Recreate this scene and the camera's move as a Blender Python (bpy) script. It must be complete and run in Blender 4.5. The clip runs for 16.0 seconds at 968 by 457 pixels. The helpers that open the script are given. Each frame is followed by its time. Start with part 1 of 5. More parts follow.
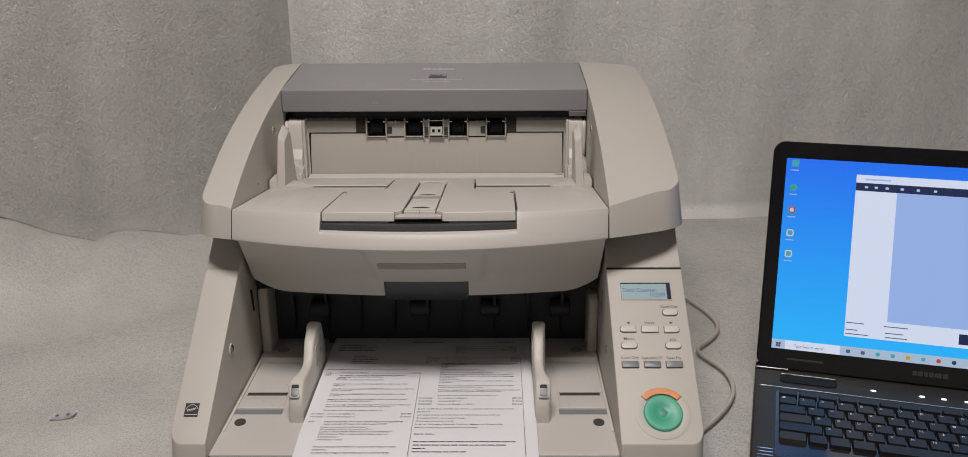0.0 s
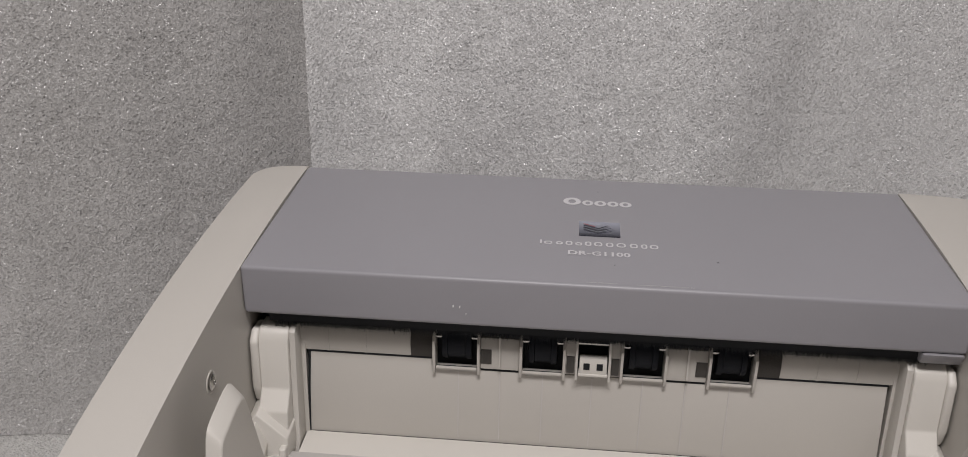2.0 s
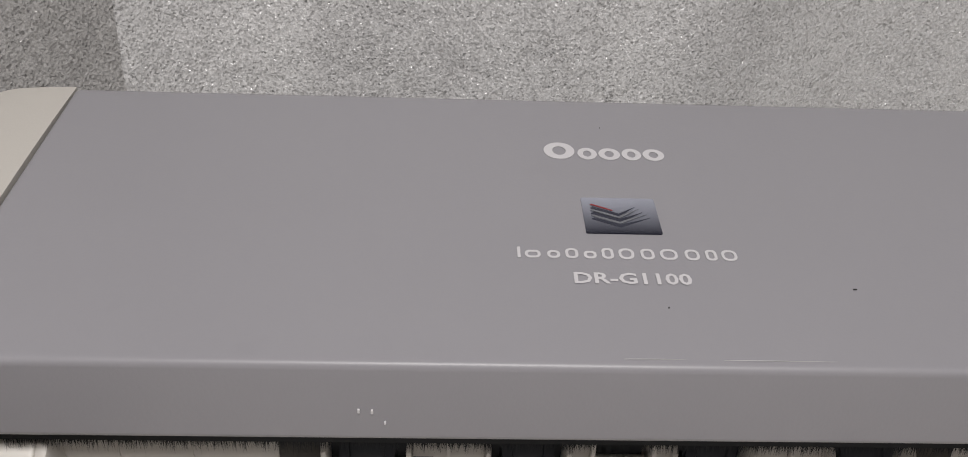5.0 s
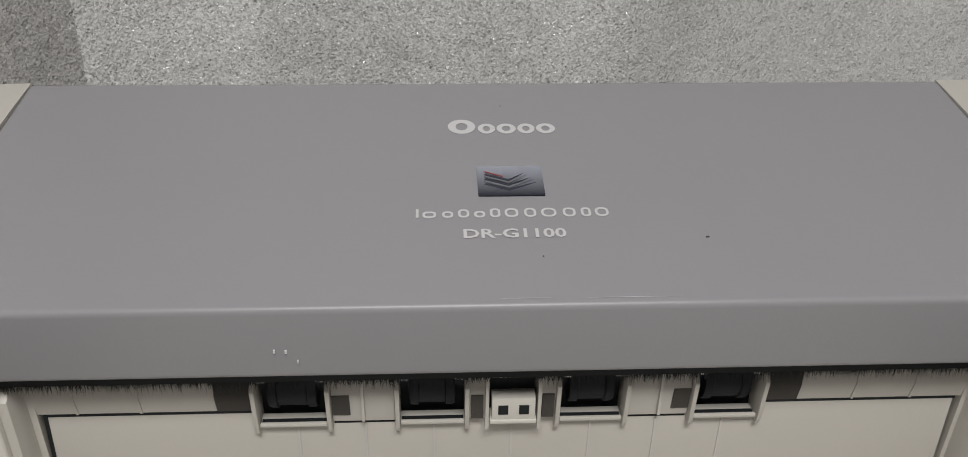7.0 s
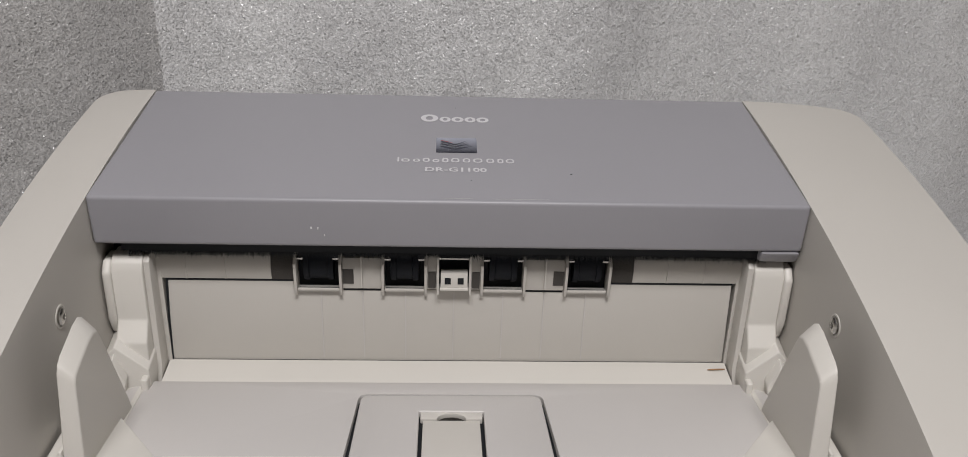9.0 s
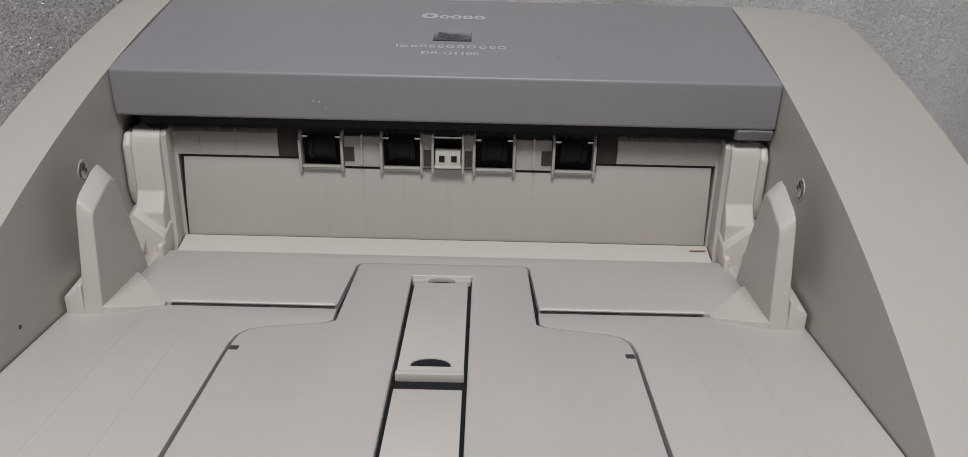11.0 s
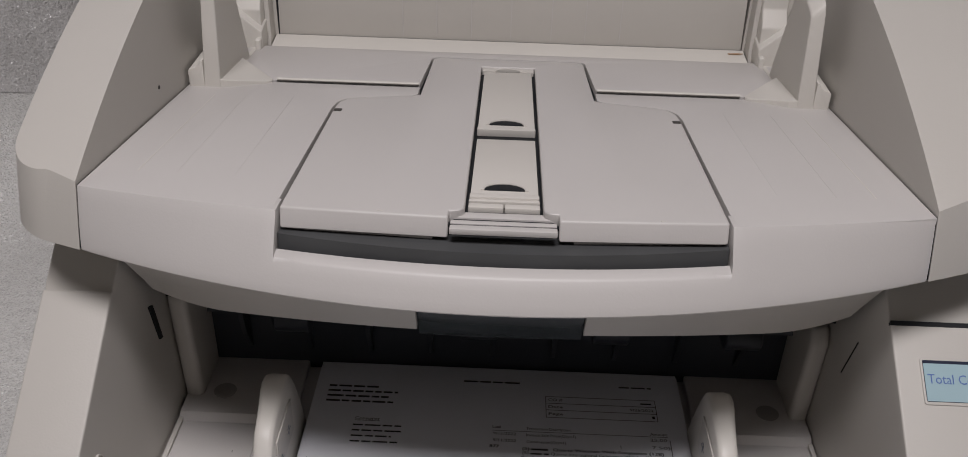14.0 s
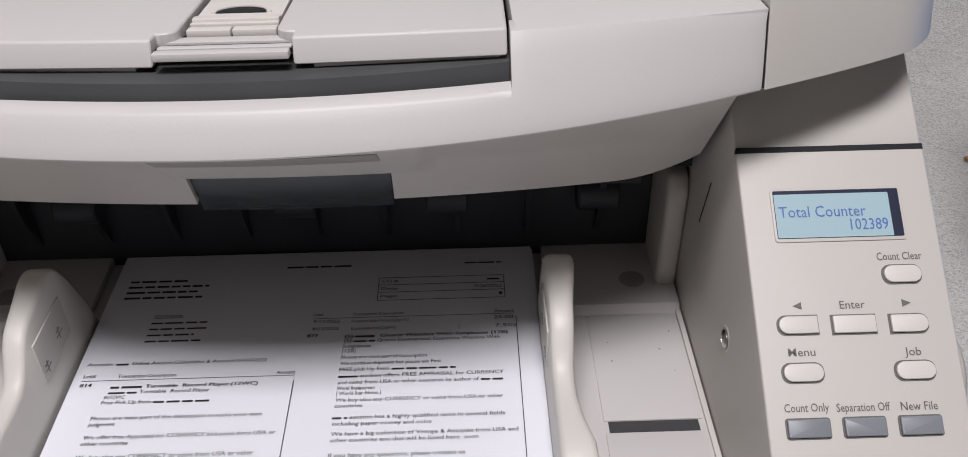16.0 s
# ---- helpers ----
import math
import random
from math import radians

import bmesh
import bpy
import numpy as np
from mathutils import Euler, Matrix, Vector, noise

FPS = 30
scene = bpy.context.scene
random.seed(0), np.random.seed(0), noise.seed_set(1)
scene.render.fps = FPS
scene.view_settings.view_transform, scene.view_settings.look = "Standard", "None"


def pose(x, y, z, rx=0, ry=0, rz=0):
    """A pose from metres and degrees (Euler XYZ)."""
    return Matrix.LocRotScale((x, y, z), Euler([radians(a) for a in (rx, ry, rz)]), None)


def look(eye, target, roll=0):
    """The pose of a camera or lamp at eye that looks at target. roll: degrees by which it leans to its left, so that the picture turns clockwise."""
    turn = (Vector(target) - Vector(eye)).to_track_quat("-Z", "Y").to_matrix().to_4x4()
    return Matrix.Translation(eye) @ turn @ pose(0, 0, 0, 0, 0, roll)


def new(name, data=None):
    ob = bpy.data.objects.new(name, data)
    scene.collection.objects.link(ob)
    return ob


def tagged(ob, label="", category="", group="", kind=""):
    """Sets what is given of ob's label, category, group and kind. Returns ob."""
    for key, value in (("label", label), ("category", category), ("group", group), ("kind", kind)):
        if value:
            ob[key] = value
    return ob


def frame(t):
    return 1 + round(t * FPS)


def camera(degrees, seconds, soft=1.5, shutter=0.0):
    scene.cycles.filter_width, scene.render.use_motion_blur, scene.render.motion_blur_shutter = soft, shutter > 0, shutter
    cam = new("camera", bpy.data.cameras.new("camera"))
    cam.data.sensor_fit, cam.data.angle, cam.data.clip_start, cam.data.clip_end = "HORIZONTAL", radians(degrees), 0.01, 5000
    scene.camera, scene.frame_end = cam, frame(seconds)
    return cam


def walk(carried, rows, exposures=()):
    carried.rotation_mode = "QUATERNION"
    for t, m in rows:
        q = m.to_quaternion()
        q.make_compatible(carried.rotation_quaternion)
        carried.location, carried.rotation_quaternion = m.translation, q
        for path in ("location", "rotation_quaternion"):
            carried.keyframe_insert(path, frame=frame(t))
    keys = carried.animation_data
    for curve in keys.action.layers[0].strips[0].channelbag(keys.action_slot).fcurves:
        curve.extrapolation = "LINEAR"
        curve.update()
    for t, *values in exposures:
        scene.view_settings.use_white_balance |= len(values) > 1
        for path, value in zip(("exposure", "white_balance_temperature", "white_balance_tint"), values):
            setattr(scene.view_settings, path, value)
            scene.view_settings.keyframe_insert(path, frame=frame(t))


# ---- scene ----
cam = camera(54.0, 16.0, soft=0.9)
PATH = [
    (0, (0.079, -0.818, 0.498), (0.052, 1.088, -0.108), -0.4),
    (0.5, (0.051, -0.642, 0.489), (-0.018, 1.261, -0.121), -0.3),
    (1, (0.05, -0.44, 0.503), (-0.106, 1.454, -0.12), 1.0),
    (1.5, (0.035, -0.301, 0.514), (-0.144, 1.581, -0.138), 1.3),
    (2, (-0.017, -0.104, 0.507), (-0.184, 1.76, -0.201), 1.1),
    (2.5, (-0.049, 0.05, 0.494), (-0.132, 1.858, -0.357), 1.7),
    (3, (-0.052, 0.121, 0.472), (-0.062, 1.888, -0.466), 2.3),
    (3.5, (-0.054, 0.149, 0.462), (-0.022, 1.889, -0.525), 2.3),
    (5.8, (-0.042, 0.165, 0.465), (0.047, 1.862, -0.588), 2.3),
    (6, (-0.036, 0.168, 0.463), (0.054, 1.864, -0.594), 2.1),
    (6.5, (-0.025, 0.155, 0.468), (0.071, 1.848, -0.593), 1.7),
    (7, (-0.023, 0.116, 0.477), (0.078, 1.815, -0.573), 1.1),
    (7.5, (-0.018, 0.069, 0.489), (0.09, 1.789, -0.526), 0.9),
    (8, (-0.018, 0.02, 0.497), (0.095, 1.771, -0.463), 1.2),
    (8.5, (-0.017, -0.04, 0.503), (0.088, 1.735, -0.414), 1.6),
    (9, (-0.005, -0.106, 0.508), (0.086, 1.697, -0.352), 2.0),
    (9.5, (0.011, -0.135, 0.494), (0.086, 1.684, -0.334), 2.4),
    (9.7, (0.021, -0.144, 0.486), (0.084, 1.675, -0.344), 2.4),
    (11.8, (0.024, -0.2, 0.456), (0.011, 1.597, -0.421), 1.4),
    (12, (0.014, -0.214, 0.457), (-0.002, 1.581, -0.425), 1.6),
    (12.5, (0.003, -0.236, 0.453), (-0.023, 1.555, -0.438), 1.6),
    (13, (0.002, -0.245, 0.455), (-0.03, 1.535, -0.458), 1.5),
    (13.5, (0.0, -0.258, 0.446), (-0.034, 1.468, -0.564), 1.6),
    (14, (0.0, -0.266, 0.441), (-0.031, 1.424, -0.628), 1.7),
    (14.5, (0.001, -0.271, 0.431), (-0.034, 1.395, -0.675), 1.8),
    (15, (0.008, -0.27, 0.415), (-0.02, 1.367, -0.733), 2.2),
    (15.5, (0.031, -0.259, 0.398), (0.014, 1.336, -0.809), 2.0),
    (16, (0.084, -0.219, 0.37), (0.108, 1.377, -0.834), -1.1),
]
LIGHT = [(0, -0.60, 6950, 14), (1, -0.68, 6950, 16), (1.5, -0.58, 6750, 14), (2, -0.40, 6550, 14), (2.5, -0.30, 6520, 15), (3, -0.22, 6470, 13), (6, -0.20, 6600, 11), (7, -0.30, 6550, 8), (9, -0.26, 6450, 12), (9.5, -0.33, 6400, 12), (12.5, -0.67, 6350, 13), (14, -0.68, 6450, 16), (15, -0.26, 6300, 16), (16, -0.13, 6300, 16)]
walk(cam, [(t, look(eye, target, roll)) for t, eye, target, roll in PATH], LIGHT)

# ---- light ----
world = bpy.data.worlds.new("room_air")
world.use_nodes = True
world.node_tree.nodes["Background"].inputs[0].default_value = (0.9, 0.95, 1.0, 1)
world.node_tree.nodes["Background"].inputs[1].default_value = 0.02
scene.world = world


def area_lamp(name, eye, target, sx, sy, watts, colour):
    data = bpy.data.lights.new(name, "AREA")
    data.shape, data.size, data.size_y, data.energy, data.color = "RECTANGLE", sx, sy, watts, colour
    ob = new(name, data)
    ob.matrix_world = look(eye, target)
    return ob


LAMP = (0.0, -0.52, 1.66)
area_lamp("ceiling_lamp_light", LAMP, (LAMP[0], LAMP[1] + 0.001, 0), 0.60, 0.34, 34.5, (1.0, 0.98, 0.96))

# ---- materials ----


def mat(name, colour, rough=0.5, metal=0.0, spec=0.5, grain=0.0, grain_scale=900, mottle=0.06, mottle_scale=14, emit=0.0, wear=0.0):
    """Plastic, paint or paper with a fine grain relief and slow stains."""
    m = bpy.data.materials.new(name)
    m.use_nodes = True
    nt = m.node_tree
    b = nt.nodes["Principled BSDF"]
    b.inputs["Roughness"].default_value = rough
    b.inputs["Metallic"].default_value = metal
    b.inputs["Specular IOR Level"].default_value = spec
    tc = nt.nodes.new("ShaderNodeTexCoord")
    n1 = nt.nodes.new("ShaderNodeTexNoise")
    n1.inputs["Scale"].default_value, n1.inputs["Detail"].default_value = mottle_scale, 5
    nt.links.new(tc.outputs["Object"], n1.inputs["Vector"])
    ramp = nt.nodes.new("ShaderNodeMix")
    ramp.data_type = "RGBA"
    dark = tuple(c * (1 - mottle) for c in colour)
    light = tuple(min(1, c * (1 + mottle)) for c in colour)
    ramp.inputs["A"].default_value, ramp.inputs["B"].default_value = (*dark, 1), (*light, 1)
    nt.links.new(n1.outputs["Fac"], ramp.inputs["Factor"])
    out = ramp.outputs["Result"]
    if wear:
        n3 = nt.nodes.new("ShaderNodeTexNoise")
        n3.inputs["Scale"].default_value, n3.inputs["Detail"].default_value = 45, 8
        nt.links.new(tc.outputs["Object"], n3.inputs["Vector"])
        mr = nt.nodes.new("ShaderNodeMapRange")
        mr.inputs["From Min"].default_value, mr.inputs["From Max"].default_value = 0.66, 0.8
        mr.inputs["To Max"].default_value = wear
        nt.links.new(n3.outputs["Fac"], mr.inputs["Value"])
        mx = nt.nodes.new("ShaderNodeMix")
        mx.data_type = "RGBA"
        mx.inputs["B"].default_value = (*[c * 0.55 for c in colour], 1)
        nt.links.new(out, mx.inputs["A"])
        nt.links.new(mr.outputs["Result"], mx.inputs["Factor"])
        out = mx.outputs["Result"]
    nt.links.new(out, b.inputs["Base Color"])
    n4 = nt.nodes.new("ShaderNodeMapRange")
    n4.inputs["To Min"].default_value, n4.inputs["To Max"].default_value = rough - 0.06, rough + 0.06
    nt.links.new(n1.outputs["Fac"], n4.inputs["Value"])
    nt.links.new(n4.outputs["Result"], b.inputs["Roughness"])
    if grain:
        n2 = nt.nodes.new("ShaderNodeTexNoise")
        n2.inputs["Scale"].default_value, n2.inputs["Detail"].default_value = grain_scale, 2
        nt.links.new(tc.outputs["Object"], n2.inputs["Vector"])
        bump = nt.nodes.new("ShaderNodeBump")
        bump.inputs["Strength"].default_value, bump.inputs["Distance"].default_value = grain, 0.0004
        nt.links.new(n2.outputs["Fac"], bump.inputs["Height"])
        nt.links.new(bump.outputs["Normal"], b.inputs["Normal"])
    if emit:
        b.inputs["Emission Color"].default_value = (*colour, 1)
        b.inputs["Emission Strength"].default_value = emit
    return m


def foam_mat(name, colour, streak, tilted, contrast):
    """Sheet of expanded polyethylene foam: flat glossy cells of a few millimetres that glint, and slow cloudy patches."""
    m = bpy.data.materials.new(name)
    m.use_nodes = True
    nt = m.node_tree
    b = nt.nodes["Principled BSDF"]
    tc = nt.nodes.new("ShaderNodeTexCoord")
    vor = nt.nodes.new("ShaderNodeTexVoronoi")
    vor.inputs["Scale"].default_value = 480
    fine = nt.nodes.new("ShaderNodeTexNoise")
    fine.inputs["Scale"].default_value, fine.inputs["Detail"].default_value = 850, 3
    cloud = nt.nodes.new("ShaderNodeTexNoise")
    cloud.inputs["Scale"].default_value, cloud.inputs["Detail"].default_value = 7, 4
    mapping = nt.nodes.new("ShaderNodeMapping")
    mapping.inputs["Scale"].default_value = streak
    for node in (vor, fine):
        nt.links.new(tc.outputs["Object"], node.inputs["Vector"])
    nt.links.new(tc.outputs["Object"], mapping.inputs["Vector"])
    nt.links.new(mapping.outputs["Vector"], cloud.inputs["Vector"])
    mix = nt.nodes.new("ShaderNodeMix")
    mix.data_type = "RGBA"
    mix.inputs["A"].default_value = (*[c * 0.68 for c in colour], 1)
    mix.inputs["B"].default_value = (*[min(1, c * 1.22) for c in colour], 1)
    nt.links.new(cloud.outputs["Fac"], mix.inputs["Factor"])
    mix2 = nt.nodes.new("ShaderNodeMix")
    mix2.data_type, mix2.blend_type = "RGBA", "MULTIPLY"
    mix2.inputs["Factor"].default_value = contrast
    grey = nt.nodes.new("ShaderNodeMapRange")
    grey.inputs["From Min"].default_value, grey.inputs["From Max"].default_value = 0.3, 0.7
    grey.inputs["To Min"].default_value, grey.inputs["To Max"].default_value = 0.62, 1.34
    nt.links.new(fine.outputs["Fac"], grey.inputs["Value"])
    nt.links.new(mix.outputs["Result"], mix2.inputs["A"])
    nt.links.new(grey.outputs["Result"], mix2.inputs["B"])
    nt.links.new(mix2.outputs["Result"], b.inputs["Base Color"])
    b.inputs["Roughness"].default_value = 0.18
    b.inputs["Specular IOR Level"].default_value = 0.95
    cell = nt.nodes.new("ShaderNodeTexVoronoi")
    cell.inputs["Scale"].default_value = 780
    nt.links.new(tc.outputs["Object"], cell.inputs["Vector"])
    off = nt.nodes.new("ShaderNodeVectorMath")
    off.operation, off.inputs[1].default_value = "SUBTRACT", (0.5, 0.5, 0.5)
    nt.links.new(cell.outputs["Color"], off.inputs[0])
    much = nt.nodes.new("ShaderNodeVectorMath")
    much.operation = "SCALE"
    much.inputs["Scale"].default_value = tilted
    nt.links.new(off.outputs[0], much.inputs[0])
    tilt = nt.nodes.new("ShaderNodeVectorMath")
    tilt.operation = "ADD"
    nt.links.new(much.outputs[0], tilt.inputs[1])
    unit = nt.nodes.new("ShaderNodeVectorMath")
    unit.operation = "NORMALIZE"
    nt.links.new(tilt.outputs[0], unit.inputs[0])
    bump = nt.nodes.new("ShaderNodeBump")
    bump.inputs["Strength"].default_value, bump.inputs["Distance"].default_value = 0.5, 0.0010
    add = nt.nodes.new("ShaderNodeMath")
    add.operation = "ADD"
    nt.links.new(vor.outputs["Distance"], add.inputs[0])
    nt.links.new(fine.outputs["Fac"], add.inputs[1])
    nt.links.new(add.outputs[0], bump.inputs["Height"])
    crease = nt.nodes.new("ShaderNodeTexNoise")
    crease.inputs["Scale"].default_value, crease.inputs["Detail"].default_value = 38, 6
    crease.inputs["Distortion"].default_value = 1.2
    nt.links.new(tc.outputs["Object"], crease.inputs["Vector"])
    wrinkle = nt.nodes.new("ShaderNodeBump")
    wrinkle.inputs["Strength"].default_value, wrinkle.inputs["Distance"].default_value = 0.35, 0.006
    nt.links.new(crease.outputs["Fac"], wrinkle.inputs["Height"])
    nt.links.new(bump.outputs["Normal"], wrinkle.inputs["Normal"])
    nt.links.new(wrinkle.outputs["Normal"], tilt.inputs[0])
    nt.links.new(unit.outputs[0], b.inputs["Normal"])
    return m


CREAM = mat("cream_plastic", (0.507, 0.485, 0.450), 0.5, grain=0.12, mottle=0.03, wear=0.05)
TRAY = mat("tray_plastic", (0.535, 0.514, 0.498), 0.46, grain=0.12, mottle=0.03, wear=0.04)
WHITE = mat("pale_plastic", (0.609, 0.586, 0.544), 0.45, grain=0.08, mottle=0.03)
GREY = mat("grey_lid_plastic", (0.278, 0.273, 0.294), 0.40, grain=0.10, mottle=0.03, wear=0.08)
# black parts, and pieces that stand in for shade in gaps and holes
BLACK = mat("black_plastic_and_gap_shade", (0.012, 0.0135, 0.016), 0.6, spec=0.25, grain=0.1)
INLET = mat("inlet_plastic", (0.024, 0.027, 0.034), 0.5, spec=0.4, grain=0.1)
SMOKE = mat("smoked_tab", (0.026, 0.033, 0.036), 0.25)
RUBBER = mat("blue_black_rubber", (0.007, 0.009, 0.014), 0.5, spec=0.2, grain=0.2)
PAD = mat("grey_felt_pad", (0.055, 0.05, 0.045), 0.9, grain=0.6)
PLINTH = mat("plinth_plastic", (0.045, 0.045, 0.047), 0.6, grain=0.3)
LEAF = mat("leaf_plastic", (0.60, 0.575, 0.535), 0.45, grain=0.1, mottle=0.04)
BARGREY = mat("handle_grey", (0.30, 0.285, 0.27), 0.5, grain=0.1)
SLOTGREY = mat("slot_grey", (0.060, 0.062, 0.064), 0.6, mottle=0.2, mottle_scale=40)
STEEL = mat("screw_steel", (0.50, 0.49, 0.47), 0.2, metal=1.0)
PRINTW = mat("pale_print", (0.58, 0.57, 0.59), 0.5)
INK = mat("black_ink", (0.02, 0.02, 0.022), 0.7)
LEGEND = mat("grey_legend_ink", (0.12, 0.115, 0.11), 0.6)
PAPER = mat("copy_paper", (0.730, 0.739, 0.781), 0.75, grain=0.15, grain_scale=500, mottle=0.02)
LCD = mat("lcd_glass", (0.36, 0.50, 0.55), 0.18)
LCDINK = mat("lcd_segment", (0.10, 0.17, 0.42), 0.3)
LCDRIM = mat("lcd_edge_shadow", (0.03, 0.035, 0.06), 0.2)
KEYGREY = mat("grey_blue_key", (0.20, 0.215, 0.235), 0.4)
GREEN = mat("green_start_key", (0.05, 0.40, 0.27), 0.42, mottle=0.05)
GREEN2 = mat("green_mark", (0.03, 0.29, 0.2), 0.45)
ORANGE = mat("orange_stop_key", (0.75, 0.30, 0.12), 0.45)
CABLE = mat("cable_sheath", (0.5, 0.47, 0.43), 0.5)
LAPBLACK = mat("gloss_black", (0.008, 0.008, 0.010), 0.12, mottle=0.2)
LAPDECK = mat("dark_grey_deck", (0.030, 0.028, 0.027), 0.46, spec=0.3, mottle=0.15, mottle_scale=60)
KEYCAP = mat("black_keycap", (0.010, 0.010, 0.010), 0.40, spec=0.35, mottle=0.2)
CHROME = mat("bright_trim", (0.7, 0.7, 0.7), 0.15, metal=1.0)
FOAM_T = foam_mat("white_foam", (0.58, 0.574, 0.558), (1, 1, 1), 0.65, 0.22)
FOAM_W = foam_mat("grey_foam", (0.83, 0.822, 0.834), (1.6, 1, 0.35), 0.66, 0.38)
# darker copy of FOAM_W: the angled sheet's dimness is put into its colour
FOAM_S = foam_mat("shaded_grey_foam", (0.52, 0.511, 0.506), (1.6, 1, 0.5), 0.62, 0.38)
ROOM = mat("room_paint", (0.42, 0.40, 0.37), 0.8)
WOOD = mat("table_wood", (0.22, 0.15, 0.09), 0.5)
BROWN = mat("dry_brown", (0.30, 0.17, 0.08), 0.8)
STICKER = mat("sticker_black", (0.02, 0.02, 0.022), 0.35)
DUST = mat("dusty_clear_film", (0.32, 0.31, 0.29), 0.35)


def glow(name, colour, strength=1.0, top=None):
    m = bpy.data.materials.new(name)
    m.use_nodes = True
    nt = m.node_tree
    b = nt.nodes["Principled BSDF"]
    b.inputs["Base Color"].default_value = (0.01, 0.01, 0.01, 1)
    b.inputs["Roughness"].default_value = 0.3
    b.inputs["Emission Strength"].default_value = strength
    b.inputs["Emission Color"].default_value = (*colour, 1)
    if top:
        tc = nt.nodes.new("ShaderNodeTexCoord")
        sep = nt.nodes.new("ShaderNodeSeparateXYZ")
        mx = nt.nodes.new("ShaderNodeMix")
        mx.data_type = "RGBA"
        mx.inputs["A"].default_value, mx.inputs["B"].default_value = (*colour, 1), (*top, 1)
        nt.links.new(tc.outputs["Generated"], sep.inputs[0])
        nt.links.new(sep.outputs["Y"], mx.inputs["Factor"])
        nt.links.new(mx.outputs["Result"], b.inputs["Emission Color"])
    return m


# ---- mesh helpers ----


def part(name, bm, material, parent=None, label="", smooth=35.0):
    bmesh.ops.recalc_face_normals(bm, faces=bm.faces)
    me = bpy.data.meshes.new(name)
    bm.to_mesh(me)
    bm.free()
    me.materials.append(material)
    if smooth:
        me.shade_smooth()
        me.set_sharp_from_angle(angle=radians(smooth))
    ob = new(name, me)
    ob.parent = parent
    if label:
        tagged(ob, label)
    return ob


def box(bm, x0, x1, y0, y1, z0, z1):
    vs = [bm.verts.new((x, y, z)) for x in (x0, x1) for y in (y0, y1) for z in (z0, z1)]
    for f in ((0, 1, 3, 2), (4, 6, 7, 5), (0, 4, 5, 1), (2, 3, 7, 6), (0, 2, 6, 4), (1, 5, 7, 3)):
        bm.faces.new([vs[i] for i in f])
    return vs


def prism(bm, poly, low, high):
    """A prism over poly; low and high turn a point of poly into its two ends."""
    a, b = [bm.verts.new(low(p)) for p in poly], [bm.verts.new(high(p)) for p in poly]
    bm.faces.new(a[::-1]), bm.faces.new(b)
    for i in range(len(poly)):
        j = (i + 1) % len(poly)
        bm.faces.new((a[i], a[j], b[j], b[i]))


def side_prism(bm, poly, x0, x1):
    prism(bm, poly, lambda p: (x0, p[0], p[1]), lambda p: (x1, p[0], p[1]))


def soften(bm, width, segments=2, angle=30.0):
    bmesh.ops.recalc_face_normals(bm, faces=bm.faces)
    edges = [e for e in bm.edges if len(e.link_faces) == 2 and e.calc_face_angle(0) > radians(angle)]
    bmesh.ops.bevel(bm, geom=edges, offset=width, segments=segments, affect="EDGES", profile=0.6, clamp_overlap=True)


def turned(bm, rings, m, n=24):
    """A body of revolution about the local z axis; rings of (radius, height), placed by m."""
    loops = []
    for r, h in rings:
        if r < 1e-6:
            loops.append([bm.verts.new(m @ Vector((0, 0, h)))])
        else:
            loops.append([bm.verts.new(m @ Vector((r * math.cos(2 * math.pi * k / n), r * math.sin(2 * math.pi * k / n), h))) for k in range(n)])
    for a, b in zip(loops, loops[1:]):
        for k in range(n):
            j = (k + 1) % n
            if len(a) == 1 and len(b) > 1:
                bm.faces.new((a[0], b[k], b[j]))
            elif len(b) == 1 and len(a) > 1:
                bm.faces.new((a[k], b[0], a[j]))
            elif len(a) > 1:
                bm.faces.new((a[k], a[j], b[j], b[k]))
    for loop in (loops[0], loops[-1]):
        if len(loop) > 1:
            bm.faces.new(loop)


def rounded(x0, x1, y0, y1, r, n=5, left=True, right=True):
    """Outline of a rectangle with rounded ends."""
    pts = []
    for cx, cy, a0, on in ((x1 - r, y1 - r, 0, right), (x0 + r, y1 - r, 90, left), (x0 + r, y0 + r, 180, left), (x1 - r, y0 + r, 270, right)):
        if on:
            pts += [(cx + r * math.cos(radians(a0 + 90 * k / n)), cy + r * math.sin(radians(a0 + 90 * k / n))) for k in range(n + 1)]
        else:
            pts.append((x1 if cx > (x0 + x1) / 2 else x0, y1 if cy > (y0 + y1) / 2 else y0))
    return pts


def slab(poly, m, thick, bev=0.0, seg=2):
    bm = bmesh.new()
    prism(bm, poly, lambda p: m @ Vector((p[0], p[1], 0)), lambda p: m @ Vector((p[0], p[1], thick)))
    if bev:
        soften(bm, bev, seg)
    return bm


